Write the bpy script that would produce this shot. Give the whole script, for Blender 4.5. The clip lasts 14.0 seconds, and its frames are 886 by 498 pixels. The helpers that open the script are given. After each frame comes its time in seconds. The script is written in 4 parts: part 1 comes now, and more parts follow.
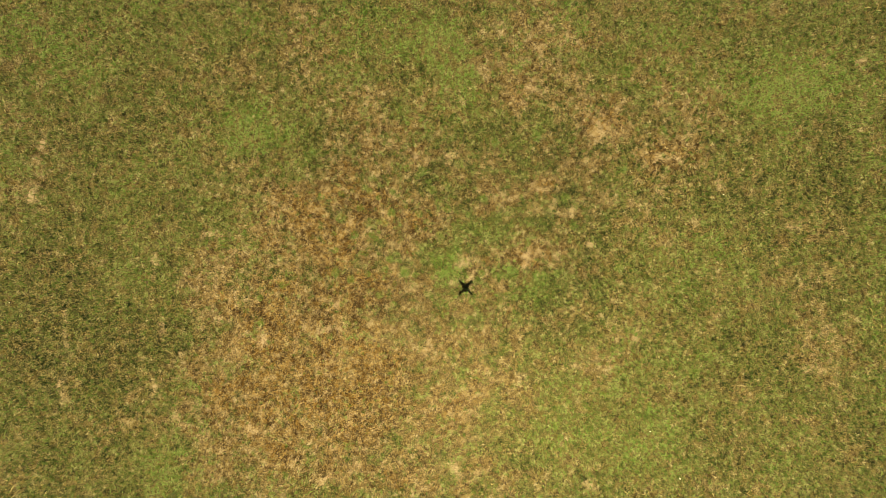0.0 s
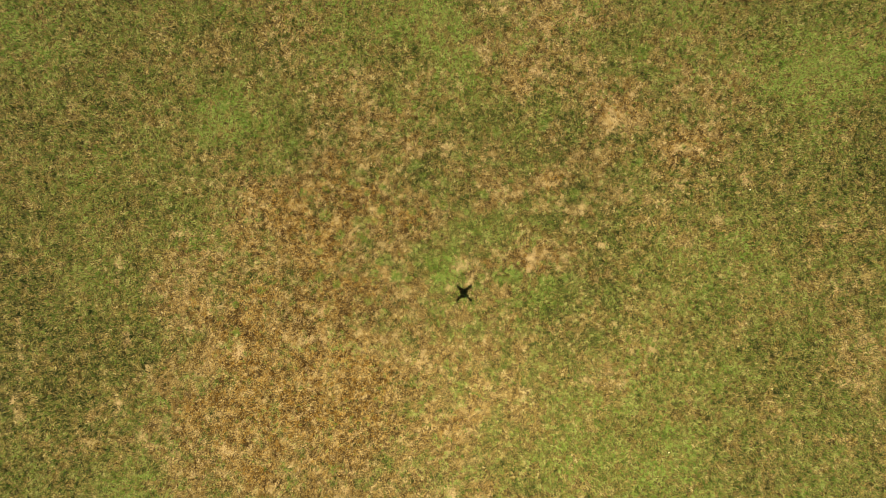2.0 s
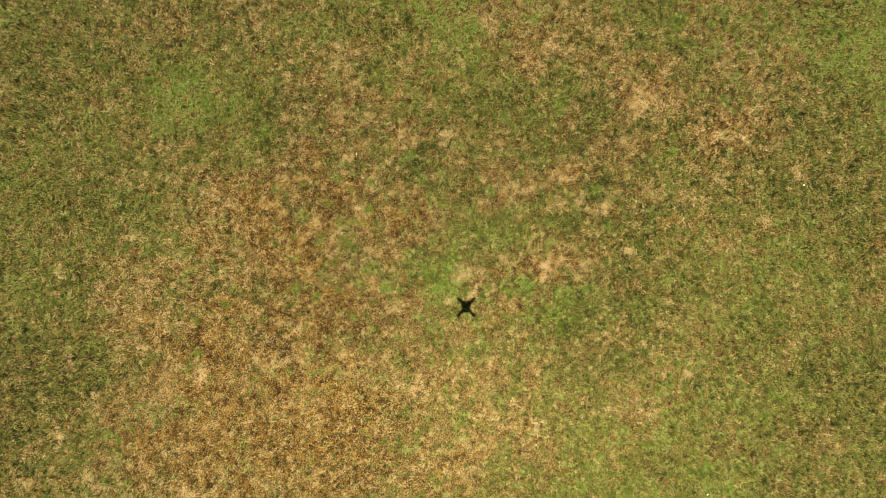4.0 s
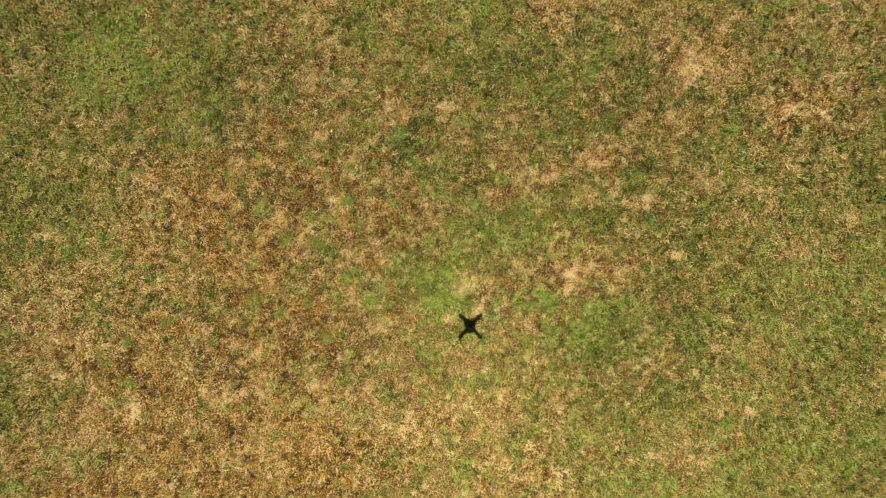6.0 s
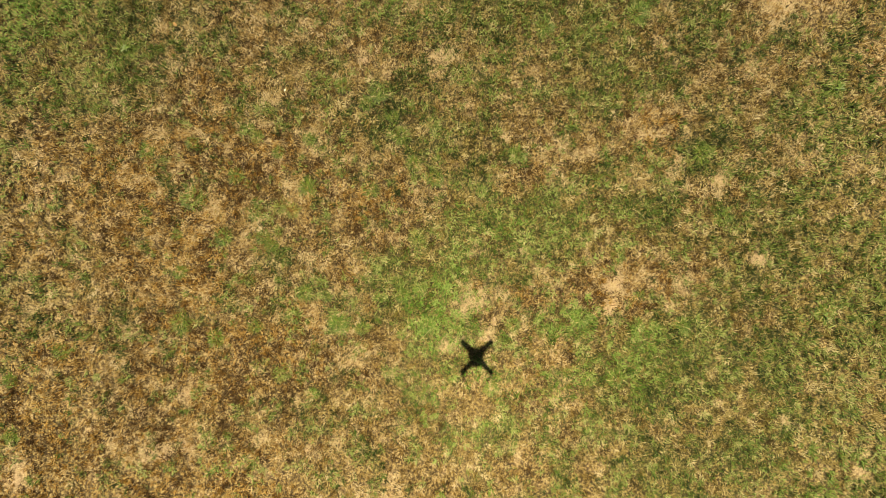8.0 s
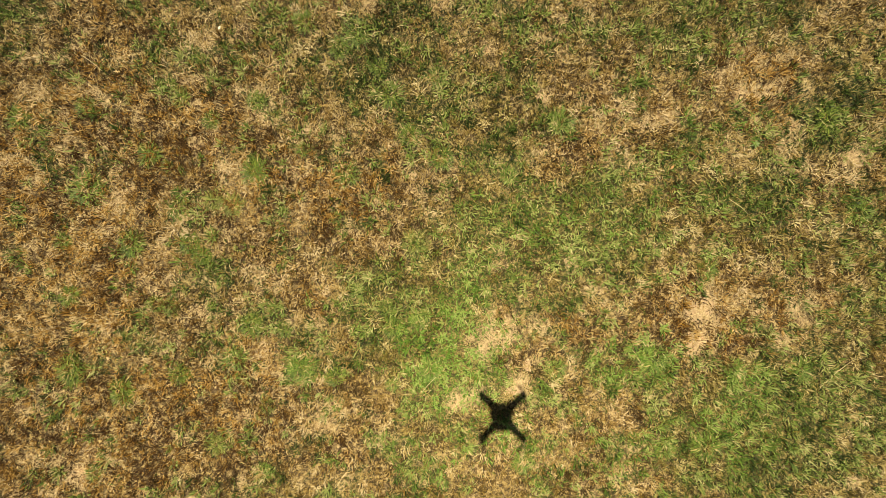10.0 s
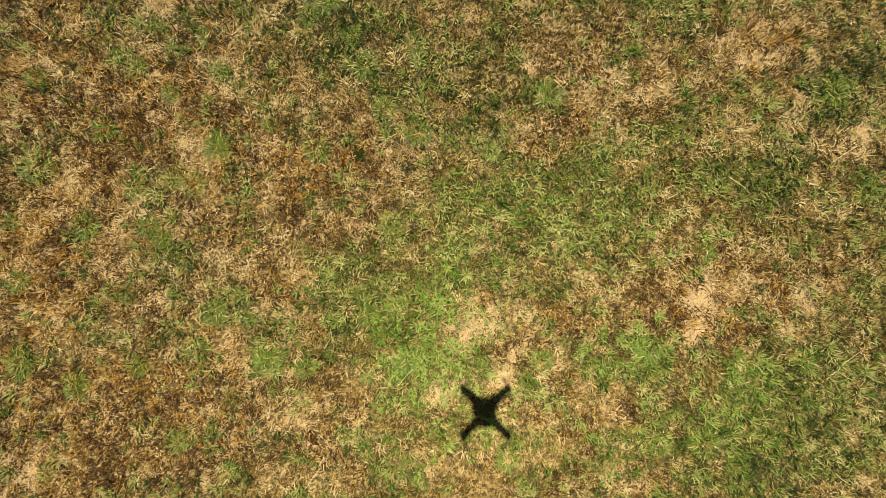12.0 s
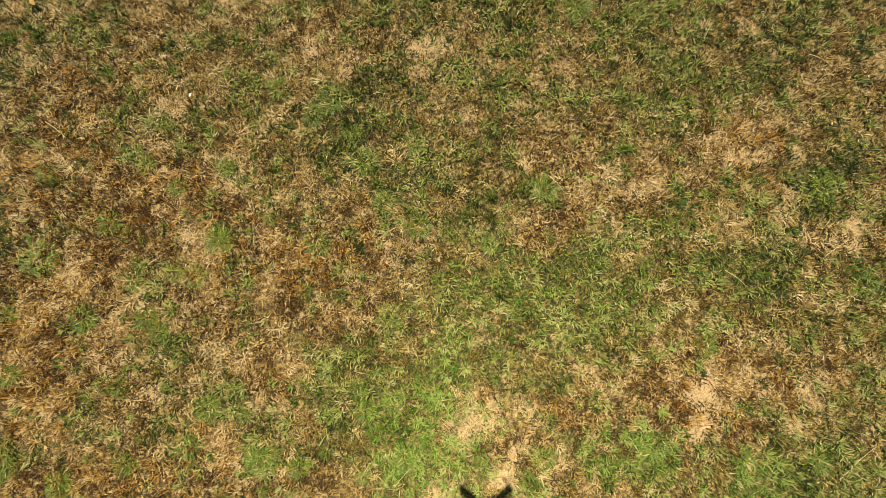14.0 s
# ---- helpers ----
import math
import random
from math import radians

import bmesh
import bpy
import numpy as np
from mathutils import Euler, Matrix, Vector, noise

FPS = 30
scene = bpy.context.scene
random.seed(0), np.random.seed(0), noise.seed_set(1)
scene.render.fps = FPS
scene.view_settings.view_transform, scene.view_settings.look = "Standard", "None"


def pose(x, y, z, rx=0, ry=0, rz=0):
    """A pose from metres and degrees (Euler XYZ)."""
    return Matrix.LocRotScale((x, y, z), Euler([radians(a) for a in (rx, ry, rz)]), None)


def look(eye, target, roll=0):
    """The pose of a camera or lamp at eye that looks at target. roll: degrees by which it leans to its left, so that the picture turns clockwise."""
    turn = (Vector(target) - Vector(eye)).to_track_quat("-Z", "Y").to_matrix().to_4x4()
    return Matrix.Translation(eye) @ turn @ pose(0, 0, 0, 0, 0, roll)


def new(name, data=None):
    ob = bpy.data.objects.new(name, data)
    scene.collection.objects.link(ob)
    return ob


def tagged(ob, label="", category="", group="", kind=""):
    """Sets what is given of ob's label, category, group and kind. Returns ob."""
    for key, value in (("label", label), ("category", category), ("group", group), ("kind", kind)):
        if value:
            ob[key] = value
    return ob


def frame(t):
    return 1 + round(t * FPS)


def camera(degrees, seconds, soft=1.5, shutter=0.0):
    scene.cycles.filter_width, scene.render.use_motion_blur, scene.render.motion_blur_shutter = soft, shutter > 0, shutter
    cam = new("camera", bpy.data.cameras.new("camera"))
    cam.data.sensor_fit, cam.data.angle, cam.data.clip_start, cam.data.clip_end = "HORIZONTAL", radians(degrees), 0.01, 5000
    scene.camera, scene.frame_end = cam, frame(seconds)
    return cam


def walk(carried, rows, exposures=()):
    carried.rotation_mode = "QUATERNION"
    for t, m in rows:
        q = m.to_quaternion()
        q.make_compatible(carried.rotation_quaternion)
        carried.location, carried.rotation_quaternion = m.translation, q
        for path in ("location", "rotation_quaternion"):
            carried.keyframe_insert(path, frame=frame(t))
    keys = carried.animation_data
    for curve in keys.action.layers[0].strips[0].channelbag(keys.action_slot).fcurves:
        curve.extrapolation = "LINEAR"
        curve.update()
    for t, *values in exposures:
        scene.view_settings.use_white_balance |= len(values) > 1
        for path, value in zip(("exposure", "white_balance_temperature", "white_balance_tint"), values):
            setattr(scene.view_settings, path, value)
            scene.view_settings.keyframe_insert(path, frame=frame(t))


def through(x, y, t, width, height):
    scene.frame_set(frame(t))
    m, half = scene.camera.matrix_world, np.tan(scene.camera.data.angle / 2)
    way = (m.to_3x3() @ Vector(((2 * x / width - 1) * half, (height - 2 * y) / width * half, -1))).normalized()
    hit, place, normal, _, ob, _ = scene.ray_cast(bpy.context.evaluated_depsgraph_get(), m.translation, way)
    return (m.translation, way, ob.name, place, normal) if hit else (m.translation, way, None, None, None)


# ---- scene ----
cam = camera(82.9, 14.0, soft=0.5)
PATH = [
    (0, -1.370, 0.258, 8.440, -0.89, -0.18, 0.36),
    (0.5, -1.353, 0.258, 8.288, -0.94, -0.23, 0.35),
    (1, -1.318, 0.249, 8.075, -0.88, -0.19, 0.32),
    (1.5, -1.303, 0.242, 7.846, -0.81, -0.17, 0.32),
    (2, -1.305, 0.263, 7.603, -0.88, -0.19, 0.33),
    (2.5, -1.296, 0.259, 7.339, -0.66, -0.16, 0.25),
    (3, -1.294, 0.310, 7.059, -0.91, -0.20, 0.24),
    (3.2, -1.290, 0.347, 6.947, -1.15, -0.19, 0.20),
    (5.3, -1.268, 0.326, 5.557, -0.73, -0.22, 0.54),
    (5.5, -1.259, 0.343, 5.424, -0.90, -0.14, 0.56),
    (6, -1.265, 0.346, 5.081, -0.97, -0.27, 0.49),
    (6.5, -1.250, 0.338, 4.740, -0.91, -0.17, 0.47),
    (7, -1.242, 0.324, 4.398, -0.79, -0.19, 0.46),
    (7.5, -1.226, 0.334, 4.055, -0.90, -0.15, 0.42),
    (8, -1.217, 0.342, 3.713, -0.95, -0.09, 0.36),
    (8.5, -1.236, 0.336, 3.368, -0.89, -0.19, 0.32),
    (8.7, -1.253, 0.341, 3.228, -0.85, -0.31, 0.31),
    (10.8, -1.272, 0.379, 2.385, -0.86, -0.22, -0.01),
    (11, -1.263, 0.360, 2.377, -0.92, -0.27, -0.01),
    (11.5, -1.214, 0.310, 2.373, -0.83, -0.27, -0.02),
    (12, -1.169, 0.290, 2.371, -0.91, -0.30, 0.00),
    (12.5, -1.147, 0.295, 2.367, -0.79, -0.24, 0.02),
    (13, -1.146, 0.338, 2.367, -0.91, -0.29, 0.04),
    (13.5, -1.149, 0.388, 2.368, 3.04, -0.24, 0.09),
    (14, -1.165, 0.447, 2.384, 5.80, -0.37, 0.04),
]
walk(cam, [(t, pose(*place)) for t, *place in PATH], [(0, 0.88, 10500, -10), (5.5, 0.92, 9800, -7), (11, 0.99, 8900, -1), (14, 0.96, 8900, -1)])

# ---- light ----
SUN_WAY = Vector((-0.0909, 0.3287, 1.0)).normalized()
world = bpy.data.worlds.new("sky")
scene.world = world
world.use_nodes = True
wn, wl = world.node_tree.nodes, world.node_tree.links
sky = wn.new("ShaderNodeTexSky")
sky.sky_type = "NISHITA"
sky.sun_disc = False
sky.sun_elevation = math.asin(SUN_WAY.z)
sky.sun_rotation = math.atan2(SUN_WAY.x, SUN_WAY.y)
wn["Background"].inputs["Strength"].default_value = 0.042
wl.new(sky.outputs["Color"], wn["Background"].inputs["Color"])
sun = new("sun", bpy.data.lights.new("sun", "SUN"))
sun.data.energy = 5.0
sun.data.angle = radians(0.2)
sun.data.color = (1.0, 0.95, 0.86)
sun.matrix_world = look(SUN_WAY * 60, (0, 0, 0))


# ---- materials ----
def material(name, roughness=0.8):
    m = bpy.data.materials.new(name)
    m.use_nodes = True
    b = m.node_tree.nodes["Principled BSDF"]
    b.inputs["Roughness"].default_value = roughness
    b.inputs["Diffuse Roughness"].default_value = 1.0 if roughness >= 0.5 else 0.0
    return m, m.node_tree.nodes, m.node_tree.links, b


def ramp(nodes, stops):
    r = nodes.new("ShaderNodeValToRGB")
    r.color_ramp.elements[0].position, r.color_ramp.elements[0].color = stops[0][0], (*stops[0][1], 1)
    r.color_ramp.elements[1].position, r.color_ramp.elements[1].color = stops[-1][0], (*stops[-1][1], 1)
    for p, c in stops[1:-1]:
        r.color_ramp.elements.new(p).color = (*c, 1)
    return r


def mixer(nodes, links, fac, a, b, mode="MIX"):
    m = nodes.new("ShaderNodeMix")
    m.data_type, m.blend_type = "RGBA", mode
    for socket, value in ((m.inputs[0], fac), (m.inputs[6], a), (m.inputs[7], b)):
        if isinstance(value, bpy.types.NodeSocket):
            links.new(value, socket)
        else:
            socket.default_value = value
    return m.outputs[2]


def noise_tex(nodes, links, where, scale, detail=4.0, rough=0.6):
    n = nodes.new("ShaderNodeTexNoise")
    n.inputs["Scale"].default_value, n.inputs["Detail"].default_value = scale, detail
    n.inputs["Roughness"].default_value = rough
    links.new(where, n.inputs["Vector"])
    return n.outputs["Fac"]


def soil_material():
    """Dry soil under a felt of dead grass: pale and bare where trodden, browner where grass has died."""
    m, n, l, b = material("dry_thatch_soil", 0.95)
    where = n.new("ShaderNodeNewGeometry").outputs["Position"]
    cover = n.new("ShaderNodeAttribute")
    cover.attribute_name = "cover"
    parts = n.new("ShaderNodeSeparateColor")
    l.new(cover.outputs["Color"], parts.inputs[0])
    coarse = noise_tex(n, l, where, 45.0, 2.0, 0.6)
    fine = noise_tex(n, l, where, 240.0, 3.0, 0.7)
    spread = n.new("ShaderNodeMath")
    spread.operation = "MULTIPLY_ADD"
    spread.inputs[1].default_value, spread.inputs[2].default_value = 1.6, -1.2
    l.new(coarse, spread.inputs[0])
    both = n.new("ShaderNodeMath")
    both.operation = "MULTIPLY_ADD"
    both.inputs[1].default_value = 1.8
    l.new(fine, both.inputs[0])
    l.new(spread.outputs[0], both.inputs[2])
    grain = both.outputs[0]
    # Dead felt, its dark end deepened to suggest shade between the blades.
    felt = ramp(n, [(0.28, (0.030, 0.017, 0.007)), (0.46, (0.085, 0.052, 0.020)), (0.58, (0.17, 0.115, 0.047)), (0.75, (0.33, 0.24, 0.11))])
    l.new(grain, felt.inputs[0])
    bare = ramp(n, [(0.25, (0.17, 0.105, 0.056)), (0.5, (0.37, 0.262, 0.158)), (0.75, (0.50, 0.38, 0.25))])
    l.new(grain, bare.inputs[0])
    # Ground below green grass: olive-brown with the shade of the gaps painted in.
    under_grass = ramp(n, [(0.3, (0.030, 0.027, 0.007)), (0.5, (0.090, 0.074, 0.020)), (0.75, (0.22, 0.175, 0.065))])
    l.new(grain, under_grass.inputs[0])
    col = mixer(n, l, parts.outputs[0], felt.outputs[0], under_grass.outputs[0])
    col = mixer(n, l, parts.outputs[2], col, bare.outputs[0])
    # Outer lawn colours, green and dry, with the blades' own shading averaged in.
    sward = ramp(n, [(0.2, (0.010, 0.013, 0.004)), (0.5, (0.038, 0.044, 0.012)), (0.8, (0.13, 0.12, 0.038))])
    l.new(grain, sward.inputs[0])
    parched = ramp(n, [(0.2, (0.020, 0.013, 0.004)), (0.5, (0.078, 0.055, 0.018)), (0.8, (0.21, 0.15, 0.066))])
    l.new(grain, parched.inputs[0])
    patches = ramp(n, [(0.47, (0.0, 0.0, 0.0)), (0.56, (1.0, 1.0, 1.0))])
    l.new(noise_tex(n, l, where, 0.8, 8.0, 0.75), patches.inputs[0])
    beyond = mixer(n, l, patches.outputs[0], sward.outputs[0], parched.outputs[0])
    col = mixer(n, l, parts.outputs[1], beyond, col)
    rose = ramp(n, [(0.52, (1.0, 1.0, 1.0)), (0.66, (1.0, 0.86, 0.80))])
    l.new(noise_tex(n, l, where, 5.0, 2.0), rose.inputs[0])
    col = mixer(n, l, parts.outputs[2], col, rose.outputs[0], "MULTIPLY")
    blot = noise_tex(n, l, where, 9.0, 3.0)
    warm = ramp(n, [(0.35, (0.80, 0.76, 0.70)), (0.7, (1.0, 1.0, 1.0))])
    l.new(blot, warm.inputs[0])
    col = mixer(n, l, 0.7, col, warm.outputs[0], "MULTIPLY")
    l.new(col, b.inputs["Base Color"])
    bump = n.new("ShaderNodeBump")
    bump.inputs["Strength"].default_value, bump.inputs["Distance"].default_value = 0.9, 0.012
    l.new(noise_tex(n, l, where, 110.0, 5.0, 0.7), bump.inputs["Height"])
    l.new(bump.outputs[0], b.inputs["Normal"])
    return m


def scab_material():
    """Bare trodden soil with crumbs, fibres and a rosy cast."""
    m, n, l, b = material("bare_soil", 0.95)
    where = n.new("ShaderNodeNewGeometry").outputs["Position"]
    r = ramp(n, [(0.3, (0.18, 0.11, 0.06)), (0.5, (0.32, 0.22, 0.135)), (0.72, (0.45, 0.33, 0.22))])
    l.new(noise_tex(n, l, where, 95.0, 6.0, 0.75), r.inputs[0])
    l.new(r.outputs[0], b.inputs["Base Color"])
    bump = n.new("ShaderNodeBump")
    bump.inputs["Strength"].default_value, bump.inputs["Distance"].default_value = 1.0, 0.012
    l.new(noise_tex(n, l, where, 130.0, 5.0, 0.7), bump.inputs["Height"])
    l.new(bump.outputs[0], b.inputs["Normal"])
    return m


def blade_material(name, through=0.25, gloss=0.5):
    """A grass blade: colour from the blade's own tint, a soft sheen, and light coming through the leaf."""
    m, n, l, b = material(name, gloss)
    tint = n.new("ShaderNodeAttribute")
    tint.attribute_name = "tint"
    l.new(tint.outputs["Color"], b.inputs["Base Color"])
    b.inputs["Specular IOR Level"].default_value = 0.15
    thin = n.new("ShaderNodeBsdfTranslucent")
    l.new(tint.outputs["Color"], thin.inputs["Color"])
    mix = n.new("ShaderNodeMixShader")
    mix.inputs[0].default_value = through
    l.new(b.outputs[0], mix.inputs[1])
    l.new(thin.outputs[0], mix.inputs[2])
    l.new(mix.outputs[0], n["Material Output"].inputs["Surface"])
    return m


def plain_material(name, colour, roughness, metal=0.0, spread=0.12):
    m, n, l, b = material(name, roughness)
    co = n.new("ShaderNodeTexCoord").outputs["Object"]
    r = ramp(n, [(0.3, tuple(c * (1 - spread) for c in colour)), (0.7, tuple(min(1, c * (1 + spread)) for c in colour))])
    l.new(noise_tex(n, l, co, 30.0), r.inputs[0])
    l.new(r.outputs[0], b.inputs["Base Color"])
    b.inputs["Metallic"].default_value = metal
    return m


SOIL = soil_material()
SCAB = scab_material()
GRASS = blade_material("living_grass_blade", 0.10, 0.5)
STRAW = blade_material("dead_grass_blade", 0.05, 0.65)
SHELL = plain_material("white_plastic_shell", (0.75, 0.75, 0.74), 0.35)
DARK = plain_material("dark_plastic", (0.04, 0.04, 0.045), 0.45)
METAL = plain_material("brushed_aluminium", (0.55, 0.55, 0.56), 0.35, 1.0)
LEAF = plain_material("green_weed_leaf", (0.10, 0.145, 0.030), 0.5, 0.0, 0.25)
STALK = plain_material("bleached_stalk", (0.46, 0.38, 0.23), 0.6)
BLEACHED = plain_material("bleached_leaf", (0.58, 0.53, 0.42), 0.7)
RUST = plain_material("rusty_leaf", (0.30, 0.165, 0.065), 0.7, 0.0, 0.25)
LENS = plain_material("camera_glass", (0.01, 0.01, 0.015), 0.05)

# ---- how the lawn is grown: x, y, two radii and strength of each patch ----
LUSH = [
    (-6.9, -1.41, 1.23, 1.42, 0.23), (-8.17, -1.04, 0.66, 1.32, 0.14), (-6.47, 0.95, 1.04, 0.85, 0.1),
    (-4.68, 2.04, 0.52, 0.38, 0.18), (-7.76, 3.84, 1.42, 0.57, 0.14), (-6.36, 3.66, 0.66, 0.47, 0.09),
    (-1.5, 3.51, 0.47, 0.42, 0.25), (-1.82, 3.09, 0.236, 0.142, 0.23), (-5.99, 2.27, 0.236, 0.113, 0.23),
    (-1.43, -0.01, 0.43, 0.4, 0.14), (-0.08, 2.26, 0.52, 0.33, 0.09), (0.19, 2.17, 0.189, 0.189, 0.18),
    (4.06, 2.9, 0.66, 1.04, 0.18), (5.1, 2.91, 0.66, 1.23, 0.14), (2.87, 0.82, 0.85, 0.94, 0.06),
    (4.46, 1.49, 1.04, 0.76, 0.08), (1.46, -0.6, 1.04, 0.47, 0.07), (0.61, -0.42, 0.38, 0.236, 0.07),
]
LUSH_B = [
    (1.68, -2.5, 1.89, 0.66, 0.07), (2.16, -3.46, 1.89, 0.66, 0.11), (5, -2.3, 0.94, 0.66, 0.11),
    (5.03, -3.64, 0.66, 0.47, 0.14), (2.95, -1.93, 0.283, 0.38, 0.09), (-6.39, -3.5, 0.85, 0.47, 0.11),
    (-8.18, -2.94, 0.94, 0.76, 0.07), (-0.64, 2.12, 0.47, 0.38, 0.09), (-1.75, 1.07, 0.119, 0.08, 0.13),
    (-1.51, 1.05, 0.133, 0.106, 0.13), (-2.52, 0.33, 0.119, 0.066, 0.11), (-1.46, -0.01, 0.199, 0.159, 0.16),
    (-1.3, -0.22, 0.133, 0.119, 0.13), (0.58, 0.94, 0.106, 0.08, 0.11), (0.77, 1.08, 0.159, 0.186, 0.14),
    (0.37, 0.6, 0.119, 0.133, 0.11), (-0.36, 0.47, 0.159, 0.159, 0.13), (-0.32, 0.23, 0.159, 0.119, 0.13),
]
LUSH_C = [
    (0.49, -0.39, 0.239, 0.119, 0.08), (0.09, -0.79, 0.186, 0.133, 0.16), (0.3, -0.6, 0.212, 0.133, 0.08),
    (0.76, -0.6, 0.186, 0.212, 0.06), (0.89, -0.04, 0.08, 0.133, 0.11), (0.43, 0.39, 0.106, 0.08, 0.09),
    (-1.11, 0.49, 0.159, 0.133, 0.08), (-1.22, 0.2, 0.133, 0.159, 0.09), (-1.06, 1.05, 0.159, 0.106, 0.09),
    (-0.69, 0.98, 0.119, 0.08, 0.11), (-0.23, -0.17, 0.133, 0.08, 0.13), (-0.69, -0.3, 0.093, 0.106, 0.11),
    (0.14, -0.31, 0.159, 0.08, 0.09), (-0.56, 0.44, 0.08, 0.106, 0.09), (-4.72, 2.09, 0.59, 0.44, 0.16),
    (-3.85, 2.01, 0.69, 0.39, 0.1), (-4.48, 1.42, 0.74, 0.295, 0.05), (-6.75, -1.39, 1.03, 1.03, 0.49),
]
LUSH_D = [
    (-6.1, -0.64, 0.47, 0.56, 0.22), (-8.33, -1.03, 0.47, 1.4, 0.34), (-6.28, 0.47, 0.65, 0.56, 0.15),
    (-7.67, 0.28, 0.75, 0.47, 0.15), (-6.48, -3.55, 0.93, 0.47, 0.26), (-8.16, -3.27, 0.56, 0.56, 0.15),
    (-1.47, 3.46, 0.47, 0.56, 0.38), (-1.65, 3, 0.42, 0.23, 0.38), (-4.61, 2.24, 0.65, 0.42, 0.34),
    (-6.09, 2.32, 0.37, 0.19, 0.22), (-6.91, 3.6, 0.28, 0.19, 0.22), (-8.02, 3.6, 1.03, 0.56, 0.26),
    (-6.36, 3.88, 0.56, 0.28, 0.15), (-1.36, 0.04, 0.42, 0.42, 0.3), (-0.07, 2.27, 0.65, 0.33, 0.26),
    (-1, 2.08, 0.56, 0.37, 0.15), (0.21, 2.14, 0.23, 0.23, 0.22), (1.31, 3.12, 0.65, 0.33, 0.19),
]
LUSH_E = [
    (4.39, 2.86, 1.03, 0.47, 0.34), (3.92, 3.23, 0.47, 0.28, 0.22), (5.11, 3.88, 0.75, 0.37, 0.15),
    (3.02, 0.72, 0.84, 0.56, 0.15), (1.7, 1.64, 0.19, 0.33, 0.22), (0.24, -0.61, 0.56, 0.37, 0.26),
    (1.27, -0.97, 0.56, 0.56, 0.19), (0.72, -2.2, 0.56, 0.56, 0.19), (2.1, -0.13, 0.75, 0.28, 0.19),
    (2.96, -1.72, 0.47, 0.56, 0.22), (1.57, -2.67, 0.84, 0.56, 0.22), (4.47, -2.09, 0.65, 0.47, 0.22),
    (2.95, -0.4, 0.56, 0.47, 0.15), (5.07, -3.69, 0.75, 0.37, 0.26), (5.75, -0.2, 0.37, 0.28, 0.26),
    (0.17, -3.43, 0.56, 0.37, 0.19), (5.81, -2.83, 0.37, 0.65, 0.19), (5.16, 1.48, 0.75, 0.56, 0.15),
]
LUSH_F = [
    (3.66, 2.02, 0.37, 0.37, 0.15), (-7.19, 2.78, 1.68, 1.4, 0.19), (-7.2, 0.65, 1.4, 0.56, 0.15),
    (4.66, 3.14, 1.4, 1.21, 0.22), (-7.23, -3.27, 1.4, 0.75, 0.15), (2.6, -2.28, 2.33, 1.4, 0.09),
    (3.31, 0.07, 1.12, 1.49, 0.09), (-4.27, -0.2, 0.41, 0.21, 0.36), (-4.49, 1.96, 0.41, 0.27, 0.24),
    (-4.09, 1.47, 0.37, 0.27, 0.15), (-3.73, 0.17, 0.14, 0.18, 0.18), (-1.6, 1.22, 0.46, 0.23, 0.18),
    (-0.48, 2, 0.41, 0.23, 0.15), (1.71, 1.48, 0.18, 0.37, 0.21), (-0.42, 0.37, 0.27, 0.27, 0.18),
    (-1.32, 0, 0.32, 0.41, 0.24), (0.05, -0.63, 0.27, 0.27, 0.18), (1.1, -0.62, 0.46, 0.27, 0.15),
]
LUSH_G = [
    (2.19, -0.25, 0.23, 0.27, 0.18), (-1.01, 0.96, 0.23, 0.18, 0.12), (-1.84, 1.35, 0.19, 0.11, 0.15),
    (-1.63, 1.09, 0.29, 0.19, 0.17), (-1.42, 0.96, 0.11, 0.08, 0.17), (-2.19, 1.06, 0.08, 0.11, 0.15),
    (-2.63, 1.12, 0.16, 0.07, 0.1), (-2.21, 0.72, 0.12, 0.07, 0.17), (-2.45, 0.59, 0.11, 0.11, 0.15),
    (-1.69, 0.72, 0.11, 0.08, 0.13), (-1.87, 0.83, 0.13, 0.11, 0.1), (-1.42, 0.01, 0.23, 0.29, 0.4),
    (-1.63, 0.17, 0.13, 0.08, 0.17), (-0.95, 1.14, 0.21, 0.13, 0.15), (-1.05, 0.88, 0.16, 0.11, 0.15),
    (-0.68, 0.99, 0.16, 0.07, 0.17), (-0.47, 0.56, 0.16, 0.16, 0.1), (-0.33, 0.3, 0.27, 0.16, 0.19),
]
LUSH_H = [
    (-0.52, 0.24, 0.13, 0.08, 0.17), (-0.2, 0.11, 0.16, 0.16, 0.13), (0.07, 0.59, 0.35, 0.16, 0.13),
    (0.39, 0.59, 0.16, 0.16, 0.13), (0.73, 0.96, 0.13, 0.21, 0.17), (0.24, 1.41, 0.19, 0.11, 0.15),
    (0.75, 1.33, 0.11, 0.16, 0.13), (0.2, 0.91, 0.16, 0.08, 0.13), (-0.01, 0.27, 0.11, 0.08, 0.13),
    (0.45, -0.61, 0.43, 0.24, 0.12), (0.26, -0.32, 0.21, 0.13, 0.15), (-0.22, -0.21, 0.16, 0.08, 0.17),
    (-0.46, -0.34, 0.13, 0.08, 0.13), (-0.65, -0.26, 0.13, 0.11, 0.13), (-0.76, -0.4, 0.08, 0.11, 0.13),
    (-1.13, -0.72, 0.13, 0.11, 0.13), (-0.03, -0.78, 0.24, 0.08, 0.13), (0.74, -0.1, 0.11, 0.13, 0.15),
]
